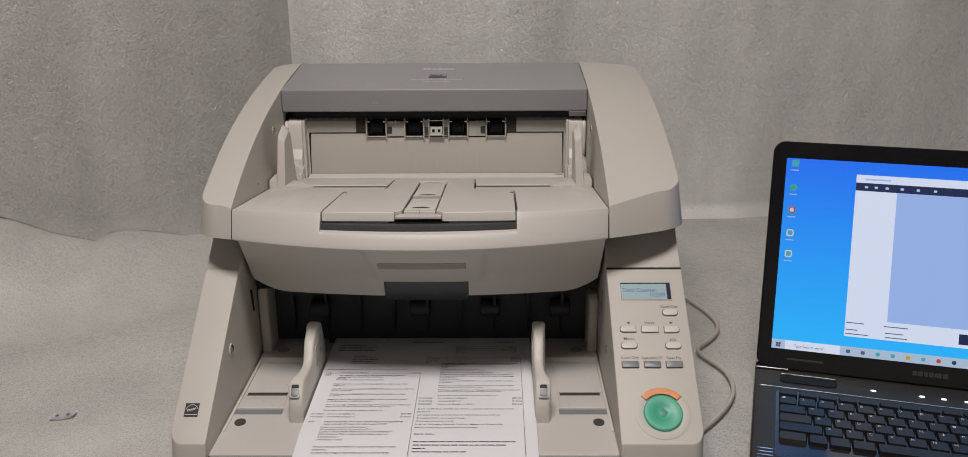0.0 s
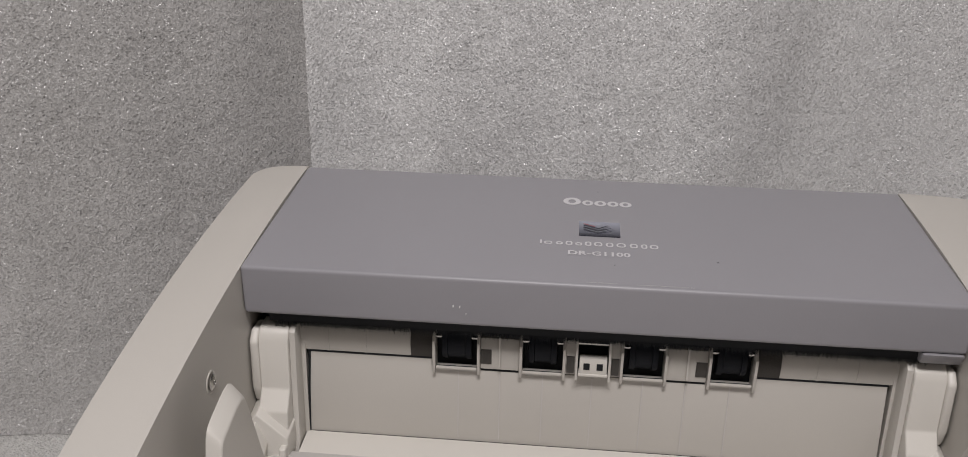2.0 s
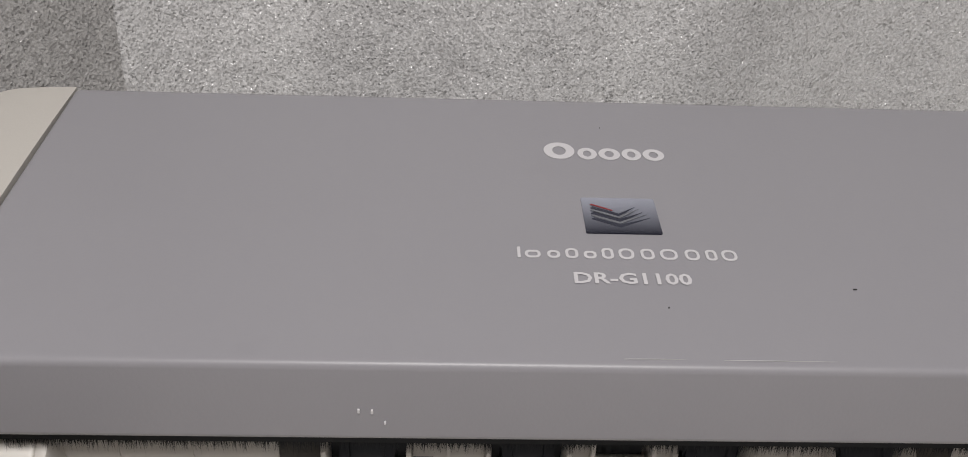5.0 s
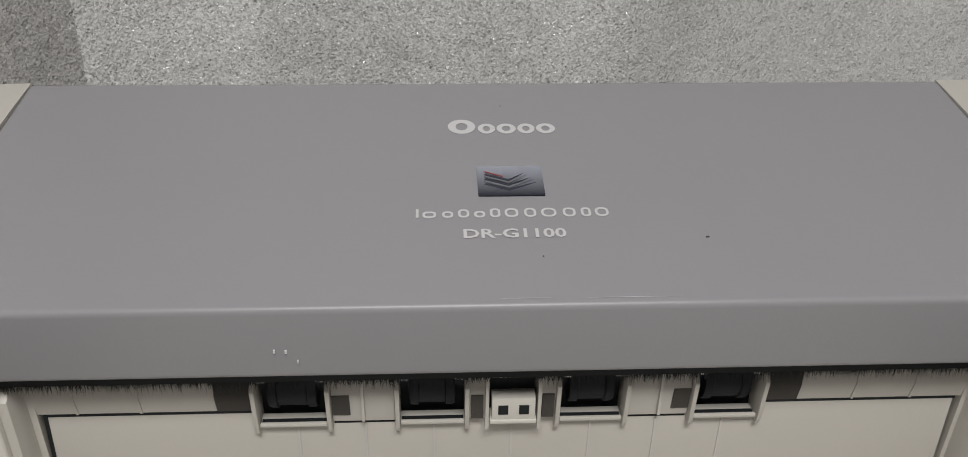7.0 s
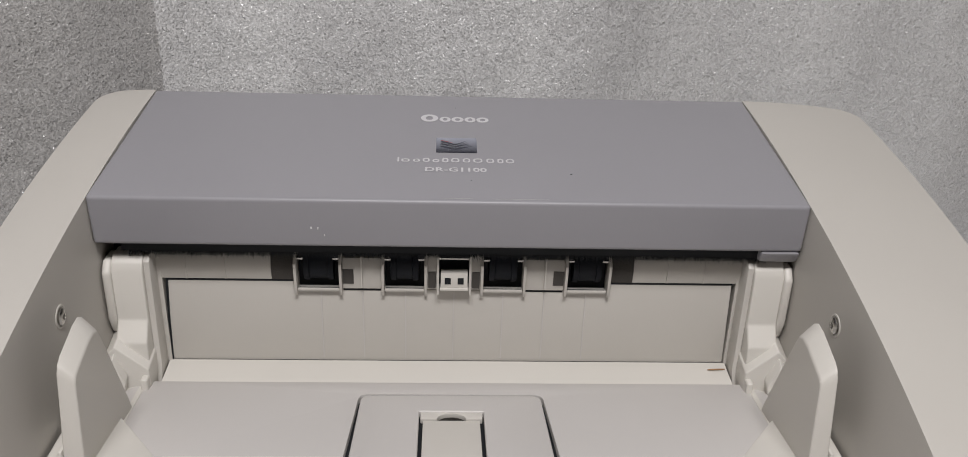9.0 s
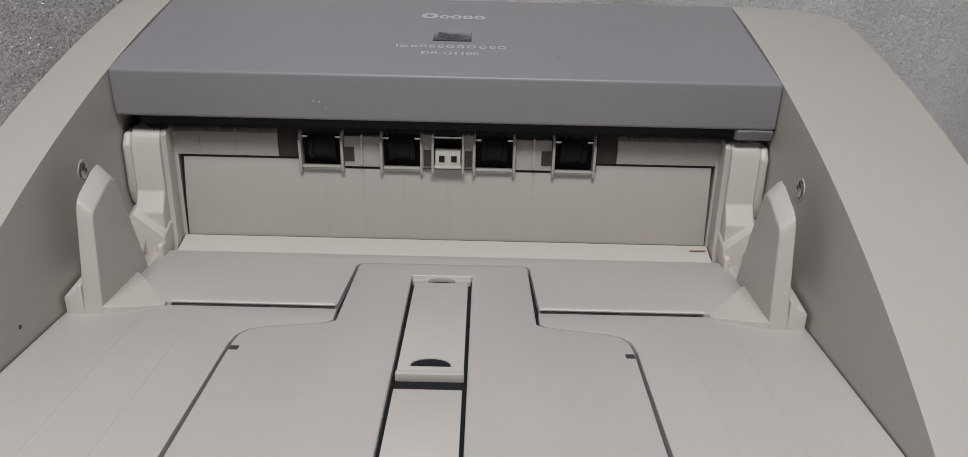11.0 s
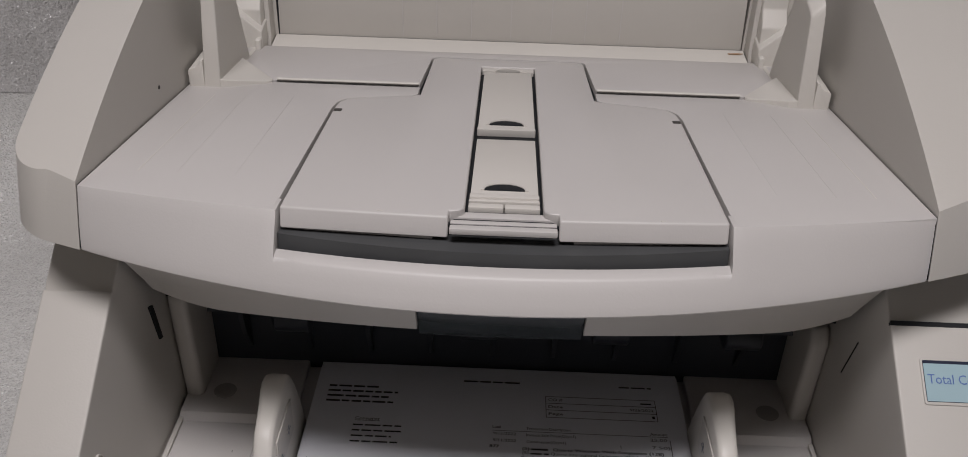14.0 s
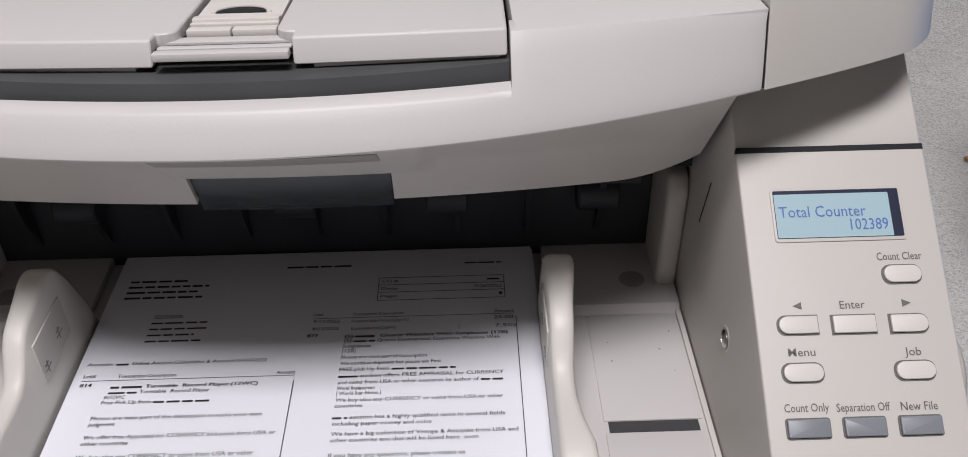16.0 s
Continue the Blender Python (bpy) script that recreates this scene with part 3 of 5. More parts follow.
for y0, y1 in ((0.1925, 0.3040), (0.1010, 0.1760)):
    part("tray_leaf", leaf_piece(y0, y1, -0.0012), LEAF, scanner, "narrow pale sliding leaf")
    part("leaf_edge", tray_piece([(-0.0136, y0 - 0.0045), (0.0176, y0 - 0.0045), (0.0176, y0), (-0.0136, y0)], 0.005, 0.0001, 0.0009), LEAF, scanner)
    hole = part("hole_shade", hole_shade(y0 + 0.0058, 0.0093), BLACK, scanner)
    arc = [(XC + r * math.cos(radians(a)), y0 + 0.0056 + r * 0.80 * math.sin(radians(a))) for r, seq in ((0.0110, range(0, 181, 15)), (0.0093, range(180, -1, -15))) for a in seq]
    part("hole_rim", tray_piece(arc, 0.002, -0.0004, 0.0002), LEAF, hole)
arch = [(XC + 0.0076 * math.cos(radians(a)), 0.3046 + 0.0056 * math.sin(radians(a))) for a in range(0, 181, 15)]
part("leaf_edge", tray_piece([(0.0185, 0.3118), (-0.0145, 0.3118), (-0.0145, 0.3046)] + arch[::-1] + [(0.0185, 0.3046)], 0.0042, -0.0004, 0.0007), LEAF, scanner)
# dark pieces for the shade in the notch and below the edge
part("notch_shade", tray_piece([(XC - 0.0080, 0.3046), (XC + 0.0080, 0.3046), (XC + 0.0070, 0.3106), (XC - 0.0070, 0.3106)], 0.003, -0.0030, 0.0003), PAD, scanner)
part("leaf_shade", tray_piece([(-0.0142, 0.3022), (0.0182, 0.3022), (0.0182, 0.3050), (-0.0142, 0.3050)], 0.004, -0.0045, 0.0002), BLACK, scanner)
for k, (y0, y1, dip) in enumerate(((0.0938, 0.0966, -0.0008), (0.0880, 0.0930, -0.0014), (0.0800, 0.0862, -0.0030), (0.0746, 0.0785, -0.0034), (0.0680, 0.0728, -0.0030))):
    hw = 0.0158 if y0 > 0.085 else 0.0228
    for xa, xb in ((XC - hw, XC - 0.0002), (XC + 0.0002, XC + hw)) if k == 1 else ((XC - hw, XC + hw),):
        part("pull_ridge", tray_piece([(xa, y0), (xb, y0), (xb, y1), (xa, y1)], 0.006, dip, 0.0009), LEAF if k < 2 else TRAY, scanner)
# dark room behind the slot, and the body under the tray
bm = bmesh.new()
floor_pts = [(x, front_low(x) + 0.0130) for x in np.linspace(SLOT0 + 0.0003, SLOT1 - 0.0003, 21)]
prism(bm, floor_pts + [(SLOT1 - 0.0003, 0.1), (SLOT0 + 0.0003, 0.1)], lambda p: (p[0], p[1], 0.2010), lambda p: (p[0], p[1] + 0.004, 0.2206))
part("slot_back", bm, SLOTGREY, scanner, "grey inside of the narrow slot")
bm = bmesh.new()
box(bm, -0.186, 0.190, 0.16, 0.478, 0.118, 0.182)
part("inner_body", bm, BLACK, scanner)

# rear wall of the eject tray
bm = bmesh.new()
side_prism(bm, [(0.3440, 0.1945), (0.3655, 0.1966), (0.3655, 0.185), (0.3440, 0.185)], -0.1610, 0.1650)
soften(bm, 0.0006)
part("rear_ledge", bm, WHITE, scanner, "pale ledge below the flap")
bm = bmesh.new()
box(bm, -0.186, 0.190, 0.3725, 0.40, 0.185, 0.2785)
part("rear_wall", bm, BLACK, scanner)
TOPZ, NOTCH = 0.2488, 0.2437
ribs = [-0.0855, -0.0605, -0.0370, -0.0130, 0.0185, 0.0425, 0.0660, 0.0905]
flap = [(-0.1590, 0.1962), (0.1635, 0.1962), (0.1620, TOPZ), (0.0922, TOPZ), (0.0922, NOTCH), (-0.0872, NOTCH), (-0.0872, TOPZ), (-0.1568, TOPZ), (-0.1582, 0.224)]
bm = bmesh.new()
prism(bm, flap, lambda p: (p[0], 0.3660, p[1]), lambda p: (p[0], 0.3710, p[1]))
soften(bm, 0.0004)
part("flap", bm, CREAM, scanner, "upright cream exit flap")
for a, b in ((-0.1700, -0.1594), (0.1640, 0.1745)):
    bm = bmesh.new()
    box(bm, a, b, 0.3646, 0.3740, 0.190, 0.2640)
    part("flap_jamb", bm, CREAM, scanner)
for gx in (-0.072, -0.0485, -0.0245, 0.0030, 0.0310, 0.0545, 0.0785):
    bm = bmesh.new()
    box(bm, gx - 0.0003, gx + 0.0003, 0.3655, 0.3661, 0.1985, 0.2425)
    part("flap_line", bm, TRAY, scanner)
for a, b in ((-0.1660, -0.0990), (0.1042, 0.1700)):
    bm = bmesh.new()
    side_prism(bm, [(0.3655, 0.2502), (0.3640, 0.258), (0.3650, 0.264), (0.3690, 0.269), (0.3755, 0.270), (0.3755, 0.2502)], a, b)
    part("roller_cover", bm, CREAM, scanner)
    for k in (0.3, 0.62):
        bm = bmesh.new()
        x = a + (b - a) * k
        side_prism(bm, [(0.3649, 0.2502), (0.3634, 0.258), (0.3644, 0.264), (0.3687, 0.2694), (0.3715, 0.2694), (0.3715, 0.2502)], x - 0.0004, x + 0.0004)
        part("cover_seam", bm, CREAM, scanner)
    bm = bmesh.new()
    side_prism(bm, [(0.3653, 0.2648), (0.3687, 0.2692), (0.3715, 0.275), (0.3715, 0.2648)], a, b)
    part("dust_film", bm, DUST, scanner)
for a in (-0.0988, 0.0920):
    bm = bmesh.new()
    side_prism(bm, [(0.3653, 0.2502), (0.3637, 0.258), (0.3647, 0.264), (0.3695, 0.2692), (0.3755, 0.269), (0.3755, 0.2502)], a, a + 0.0120)
    part("felt_pad", bm, PAD, scanner, "dark felt pad")
for rx in ribs:
    bm = bmesh.new()
    side_prism(bm, [(0.3632, 0.2412), (0.3618, 0.2445), (0.3605, 0.262), (0.3655, 0.2685), (0.3725, 0.2685), (0.3725, 0.2412)], rx - 0.0008, rx + 0.0008)
    soften(bm, 0.0004)
    part("rib", bm, CREAM, scanner)
for a, b in ((0, 1), (2, 3), (4, 5), (6, 7)):
    x0, x1 = ribs[a] + 0.0014, ribs[b] - 0.0014
    bm = bmesh.new()
    turned(bm, [(0.0060, 0), (0.0108, 0.0004), (0.0112, 0.0014), (0.0112, 0.0034), (0.0104, 0.0038), (0.0104, x1 - x0 - 0.0086), (0.0112, x1 - x0 - 0.0082), (0.0112, x1 - x0 - 0.0062), (0.0108, x1 - x0 - 0.0052), (0.006, x1 - x0 - 0.0048)], pose(x0 + 0.0024, 0.3752, 0.2575, 0, 90, 0), 28)
    roller = part("exit_roller", bm, RUBBER, scanner, "blue-black rubber exit roller")
    for xa in (x0 - 0.002, x1 - 0.003):
        bm = bmesh.new()
        turned(bm, [(0.0009, 0), (0.0012, 0.0004), (0.0012, 0.0046), (0.0009, 0.005)], pose(xa, 0.3650, 0.2640, 0, 90, 0), 10)
        part("axle", bm, STEEL, roller)
    bm = bmesh.new()
    box(bm, x0 - 0.0004, x1 + 0.0004, 0.3628, 0.3642, 0.2444, 0.2458)
    soften(bm, 0.0004)
    part("roller_sill", bm, CREAM, scanner)
for a, b in ((1, 2), (5, 6)):
    x0, x1 = ribs[a] + 0.001, ribs[b] - 0.001
    bm = bmesh.new()
    side_prism(bm, [(0.3647, 0.2450), (0.3633, 0.258), (0.3655, 0.2640), (0.3710, 0.2640), (0.3710, 0.2450)], x0, x1)
    soften(bm, 0.0003)
    part("roller_cover", bm, CREAM, scanner)
    px = x0 + 0.0002 if a == 1 else x1 - 0.0062
    bm = bmesh.new()
    side_prism(bm, [(0.3639, 0.2485), (0.3629, 0.2580), (0.3655, 0.2580), (0.3655, 0.2485)], px, px + 0.0060)
    part("felt_pad", bm, PAD, scanner, "dark felt pad")
    bm = bmesh.new()
    box(bm, (x0 + x1) / 2 - 0.0005, (x0 + x1) / 2 + 0.0005, 0.3621, 0.3655, 0.2470, 0.2660)
    part("rib", bm, CREAM, scanner)
for x0, x1 in ((-0.0118, -0.0072), (0.0128, 0.0174)):
    bm = bmesh.new()
    side_prism(bm, [(0.3647, 0.2450), (0.3633, 0.258), (0.3655, 0.2660), (0.3710, 0.2660), (0.3710, 0.2450)], x0 - 0.0008, x1 + 0.0008)
    part("roller_cover", bm, CREAM, scanner)
    bm = bmesh.new()
    box(bm, x0 + 0.0002, x1 - 0.0002, 0.3625, 0.3640, 0.2470, 0.2570)
    part("felt_pad", bm, PAD, scanner, "dark felt pad")
for rx in (-0.0062, 0.0118):
    bm = bmesh.new()
    box(bm, rx - 0.0006, rx + 0.0006, 0.3600, 0.3715, 0.2440, 0.2680)
    part("rib", bm, CREAM, scanner)
bm = bmesh.new()
box(bm, -0.0046, 0.0104, 0.3600, 0.3655, 0.2483, 0.2578)
soften(bm, 0.0004)
sensor = part("paper_sensor", bm, WHITE, scanner, "pale sensor block with two small windows")
for hx in (-0.0024, 0.0048):
    bm = bmesh.new()
    box(bm, hx, hx + 0.0034, 0.3597, 0.3603, 0.2510, 0.2549)
    part("sensor_window", bm, BLACK, sensor)
bm = bmesh.new()
box(bm, -0.0052, 0.0110, 0.3595, 0.3665, 0.2468, 0.2484)
soften(bm, 0.0005)
part("sensor_sill", bm, WHITE, sensor)
bm = bmesh.new()
turned(bm, [(0.0011, 0), (0.0011, 0.0170)], pose(-0.0058, 0.3635, 0.2656, 0, 90, 0), 10)
part("sensor_axle", bm, STEEL, sensor)
# black strips round the flap stand in for the shade in its gaps
for a, b, z0, z1 in ((-0.1572, -0.0866, 0.2487, 0.2501), (0.0916, 0.1624, 0.2487, 0.2501)):
    bm = bmesh.new()
    box(bm, a, b, 0.3658, 0.3672, z0, z1)
    part("flap_gap_shade", bm, BLACK, scanner)
bm = bmesh.new()
prism(bm, [(-0.1598, 0.1965), (-0.1588, 0.1965), (-0.1580, 0.224), (-0.1566, 0.2501), (-0.1578, 0.2501), (-0.1592, 0.224)], lambda p: (p[0], 0.3655, p[1]), lambda p: (p[0], 0.3672, p[1]))
part("flap_gap_shade", bm, BLACK, scanner)
for a, b in ((0, 1), (2, 3), (4, 5), (6, 7), (1, 2), (5, 6)):
    bm = bmesh.new()
    box(bm, ribs[a] + 0.0012, ribs[b] - 0.0012, 0.3658, 0.3672, 0.2432, 0.2445)
    part("flap_gap_shade", bm, BLACK, scanner)

# antistatic brush
bm = bmesh.new()
box(bm, -0.175, 0.180, 0.3530, 0.3660, 0.2735, 0.2796)
rng = random.Random(5)
for _ in range(16000):
    x = rng.uniform(-0.172, 0.176)
    ln, w, d = 0.0016 + 0.0040 * rng.random() ** 1.3, 0.00010, rng.uniform(-0.001, 0.001)
    y = rng.uniform(0.3535, 0.3620)
    a = [bm.verts.new((x - w, y, 0.2736)), bm.verts.new((x + w, y, 0.2736)), bm.verts.new((x + d, y - rng.uniform(0, 0.001), 0.2736 - ln))]
    bm.faces.new(a)
part("brush", bm, BLACK, scanner, "black antistatic brush under the lid", smooth=0)

# posts beside the flap
for s in (-1, 1):
    m0, m1 = XC + s * 0.1885, XC + s * 0.1655

    def px(f):
        return m0 + (m1 - m0) * f

    bm = bmesh.new()
    prof = [(0.3600, 0.2660), (0.3580, 0.2610), (0.3575, 0.2320), (0.3500, 0.2210), (0.3490, 0.1900), (0.3740, 0.1900), (0.3740, 0.2690), (0.3640, 0.2690)]
    side_prism(bm, prof, min(px(0.20), px(0.93)), max(px(0.20), px(0.93)))
    soften(bm, 0.0012, 3)
    post = part("exit_post", bm, WHITE, scanner, "pale moulded post beside the flap")
    bm = bmesh.new()
    side_prism(bm, [(0.3560, 0.2610), (0.3560, 0.2330), (0.3600, 0.2220), (0.3740, 0.2220), (0.3740, 0.2670), (0.3610, 0.2670)], min(px(0.0), px(0.21)), max(px(0.0), px(0.21)))
    soften(bm, 0.0020, 3)
    part("outer_wing", bm, WHITE, post)
    bm = bmesh.new()
    side_prism(bm, [(0.3605, 0.2660), (0.3595, 0.2000), (0.3560, 0.1900), (0.3740, 0.1900), (0.3740, 0.2690), (0.3640, 0.2690)], min(px(0.93), px(1.08)), max(px(0.93), px(1.08)))
    soften(bm, 0.0008)
    part("inner_wing", bm, CREAM, post)
    bm = bmesh.new()
    gable = [(XC + s * a, z) for a, z in ((0.1895, 0.2165), (0.1830, 0.2235), (0.1660, 0.2090), (0.1660, 0.1880), (0.1895, 0.1880))]
    prism(bm, gable, lambda p: (p[0], 0.3440, p[1] - 0.001), lambda p: (p[0], 0.3640, p[1] + 0.003))
    soften(bm, 0.0010, 3)
    part("wedge", bm, WHITE, post)
    bm = bmesh.new()
    cap = [(XC + s * a, z) for a, z in ((0.1895, 0.2125), (0.1835, 0.2190), (0.1775, 0.2050), (0.1800, 0.1880), (0.1895, 0.1880))]
    prism(bm, cap, lambda p: (p[0], 0.3380, p[1] - 0.003), lambda p: (p[0], 0.3445, p[1]))
    soften(bm, 0.0010, 3)
    part("wedge_step", bm, WHITE, post)
    bm = bmesh.new()
    hook = [(XC + s * a, z) for a, z in ((0.1820, 0.2030), (0.1780, 0.1985), (0.1850, 0.1800), (0.1895, 0.1800), (0.1895, 0.1900))]
    prism(bm, hook, lambda p: (p[0], 0.3310, p[1]), lambda p: (p[0], 0.3385, p[1] + 0.001))
    soften(bm, 0.0006)
    part("stop_stud", bm, WHITE, post)
    bm = bmesh.new()
    box(bm, min(px(0.80), px(0.97)), max(px(0.80), px(0.97)), 0.3390, 0.3450, 0.1880, 0.2045)
    soften(bm, 0.0015, 3)
    part("stop_rib", bm, WHITE, post)
    post.location.y = -0.007

# fins that guide the ejected paper
for s in (-1, 1):
    outside = [(0.2462, 0.2040), (0.2468, 0.2660), (0.2482, 0.2702), (0.2520, 0.2728), (0.2690, 0.2784), (0.2755, 0.2788), (0.2805, 0.2760), (0.2840, 0.2690), (0.2960, 0.2420), (0.3120, 0.2060), (0.3150, 0.1970)]
    inside = [(0.2462, 0.2040), (0.2468, 0.2605), (0.2478, 0.2638), (0.2505, 0.2654), (0.2670, 0.2706), (0.2740, 0.2712), (0.2785, 0.2692), (0.2825, 0.2630), (0.2960, 0.2370), (0.3120, 0.2060), (0.3150, 0.1970)]
    bm = bmesh.new()
    rings = []
    for line, wide, slim in ((outside, 0.1790, 0.1730), (inside, 0.1690, 0.1655)):
        rings.append([bm.verts.new((XC + s * (wide + (slim - wide) * max(0.0, (z - 0.205) / 0.073)), y, z)) for y, z in line])
    bm.faces.new(rings[0][::-1]), bm.faces.new(rings[1])
    for i in range(len(outside)):
        j = (i + 1) % len(outside)
        bm.faces.new((rings[0][i], rings[0][j], rings[1][j], rings[1][i]))
    soften(bm, 0.0012, 3, 24)
    guide = part("exit_guide", bm, WHITE, scanner, "tall pale fin that guides ejected paper", smooth=30)
    bm = bmesh.new()
    foot = [(XC + s * a, z) for a, z in ((0.1872, 0.2040), (0.1872, 0.2180), (0.1860, 0.2192), (0.1830, 0.2200), (0.1806, 0.2216), (0.1795, 0.2245), (0.1780, 0.2245), (0.1780, 0.2040))]
    prism(bm, foot, lambda p: (p[0], 0.2460, p[1]), lambda p: (p[0], 0.2740, p[1]))
    soften(bm, 0.0008)
    part("guide_foot", bm, WHITE, guide)
    arm = [(XC + s * 0.1692, 0.2466), (XC + s * 0.1640, 0.2474), (XC + s * 0.1500, 0.2545), (XC + s * 0.1440, 0.2566), (XC + s * 0.1415, 0.2588), (XC + s * 0.1422, 0.2628), (XC + s * 0.1682, 0.2960), (XC + s * 0.1692, 0.2960)]
    bm = bmesh.new()
    prism(bm, arm, lambda p: (p[0], p[1], tray_z(p[1]) - 0.002), lambda p: (p[0], p[1], tray_z(p[1]) + 0.0016 + 0.0030 * max(0, (abs(p[0] - XC) - 0.146)) / 0.022))
    soften(bm, 0.0008)
    part("guide_arm", bm, WHITE, guide, smooth=15)
    skirt = [(XC + s * 0.1678, 0.2950), (XC + s * 0.1692, 0.3385), (XC + s * 0.1880, 0.3440), (XC + s * 0.1880, 0.2950)]
    bm = bmesh.new()
    prism(bm, skirt, lambda p: (p[0], p[1], tray_z(p[1]) - 0.012), lambda p: (p[0], p[1], tray_z(p[1]) + 0.0012 - 0.003 * (abs(p[0] - XC) > 0.18)))
    soften(bm, 0.0006)
    part("guide_skirt", bm, WHITE, guide)
    bm = bmesh.new()
    xa, xb = XC + s * 0.0535, XC + s * 0.1395
    side_prism(bm, [(0.2624, tray_z(0.262) + 0.0003), (0.2620, tray_z(0.262) + 0.0015), (0.2634, tray_z(0.263) + 0.0023), (0.2655, tray_z(0.2655) + 0.0012)], min(xa, xb), max(xa, xb))
    soften(bm, 0.0005)
    part("plate_lip", bm, WHITE, scanner)
    # black bar below the lip, painted in for the shade under it
    bm = bmesh.new()
    side_prism(bm, [(0.2612, tray_z(0.261) - 0.004), (0.2612, tray_z(0.261) - 0.0006), (0.2622, tray_z(0.262) - 0.0004), (0.2622, tray_z(0.262) - 0.004)], min(xa, xb), max(xa, xb))
    part("plate_gap_shade", bm, BLACK, scanner)


def screw(m, parent):
    """Cross-head screw in a shallow cup, its axis along local z."""
    bm = bmesh.new()
    turned(bm, [(0.0060, -0.001), (0.0060, 0.0003), (0.0052, 0.0004), (0.0044, -0.0008), (0.0, -0.0008)], m, 24)
    cup = part("screw_cup", bm, WHITE, parent)
    bm = bmesh.new()
    turned(bm, [(0.0042, -0.0006), (0.0042, 0.0010), (0.0032, 0.0016), (0.0016, 0.0019), (0.0013, 0.0004), (0.0, 0.0002)], m, 20)
    part("screw", bm, STEEL, cup, "bright cross-head screw")


screw(pose(-0.1874, 0.2955, 0.2665, 0, 90, 0), scanner)
screw(pose(0.1914, 0.2925, 0.2670, 0, -90, 0), scanner)

bm = bmesh.new()
turned(bm, [(0.0011, -0.0004), (0.0011, 0.0002), (0, 0.0002)], pose(-0.1874, 0.205, 0.2255, 0, 90, 0), 12)
part("mould_dot", bm, PAD, scanner)

# lower shell under the lip, with the handle recess
bm = bmesh.new()
nx, ny = 96, 24


def shell_at(x, t):
    """Sloping upper panel down to a bend, then a steep lower strip."""
    e = (x - XC) / 0.189
    k = max(0.0, (abs(e) - 0.80) / 0.20) ** 2
    xx = XC + (x - XC) * (1 - 0.015 * t)
    top = Vector((xx, front_low(x) + 0.013, 0.2015))
    bend = Vector((xx, 0.1338 + 0.15 * x * x - 0.008 * k, 0.1355 + 0.006 * e * e + 0.010 * k))
    low = Vector((xx, 0.1405 + 0.25 * x * x - 0.010 * k, 0.1168 + 0.005 * e * e + 0.017 * k))
    u = abs(x - 0.007)
    hollow = min(1.0, max(0.0, (u - 0.056 - 0.010 * (0.5 - t)) / 0.006)) * min(1.0, max(0.0, (0.172 - u) / 0.03)) * min(1.0, max(0.0, (0.69 - t) / 0.04))
    d = 0.0045 * hollow
    q = top.lerp(bend, t / 0.7) if t < 0.7 else bend.lerp(low, (t - 0.7) / 0.3)
    return q + Vector((0, d * 0.7, d * 0.7))


NOTCH0, NOTCH1, NOTCHT = -0.0430, 0.0490, 0.70
xs = sorted(set([round(v, 5) for v in np.linspace(-0.1862, 0.1902, nx)] + [NOTCH0, NOTCH1]))
ts = sorted(set([k / ny for k in range(ny + 1)] + [NOTCHT]))
grid = [[bm.verts.new(shell_at(x, t)) for t in ts] for x in xs]
for i in range(len(xs) - 1):
    for j in range(len(ts) - 1):
        if NOTCH0 - 1e-6 <= xs[i] and xs[i + 1] <= NOTCH1 + 1e-6 and ts[j] >= NOTCHT - 1e-6:
            continue
        bm.faces.new((grid[i][j], grid[i + 1][j], grid[i + 1][j + 1], grid[i][j + 1]))
bmesh.ops.delete(bm, geom=[v for v in bm.verts if not v.link_faces], context="VERTS")
bmesh.ops.recalc_face_normals(bm, faces=bm.faces)
bmesh.ops.solidify(bm, geom=bm.faces[:], thickness=-0.003)
shell = part("lower_shell", bm, CREAM, scanner, "curved cream shell above the paper inlet", smooth=50)


def on_shell(poly, low, high):
    """A raised or sunk patch that follows the lower shell; poly of (x, t)."""
    bm = bmesh.new()

    def put(p, h):
        q = shell_at(*p)
        du, dv = shell_at(p[0] + 0.002, p[1]) - q, shell_at(p[0], min(1, p[1] + 0.02)) - shell_at(p[0], p[1] - 0.02)
        n = du.cross(dv).normalized()
        if n.y > 0:
            n = -n
        return q + n * h

    prism(bm, poly, lambda p: put(p, low), lambda p: put(p, high))
    soften(bm, 0.0006)
    return bm


bar_x = [round(-0.0445 + 0.00767 * k, 5) for k in range(13)]
part("handle_bar", on_shell([(x, 0.325) for x in bar_x] + [(x, 0.435) for x in bar_x[::-1]], -0.002, 0.0006), BARGREY, shell, smooth=20)
win_x = [round(v, 4) for v in np.linspace(NOTCH0 + 0.0005, NOTCH1 - 0.0005, 10)]
bm = on_shell([(x, NOTCHT + 0.005) for x in win_x] + [(x, 1.12) for x in win_x[::-1]], -0.0050, -0.0020)
part("smoked_window", bm, SMOKE, shell, "dark smoked window in the shell")

# paper inlet
bm = bmesh.new()
box(bm, -0.192, 0.196, 0.2025, 0.27, 0.03, 0.125)
part("inlet_back", bm, INLET, scanner, "black inside of the paper inlet")
bm = bmesh.new()
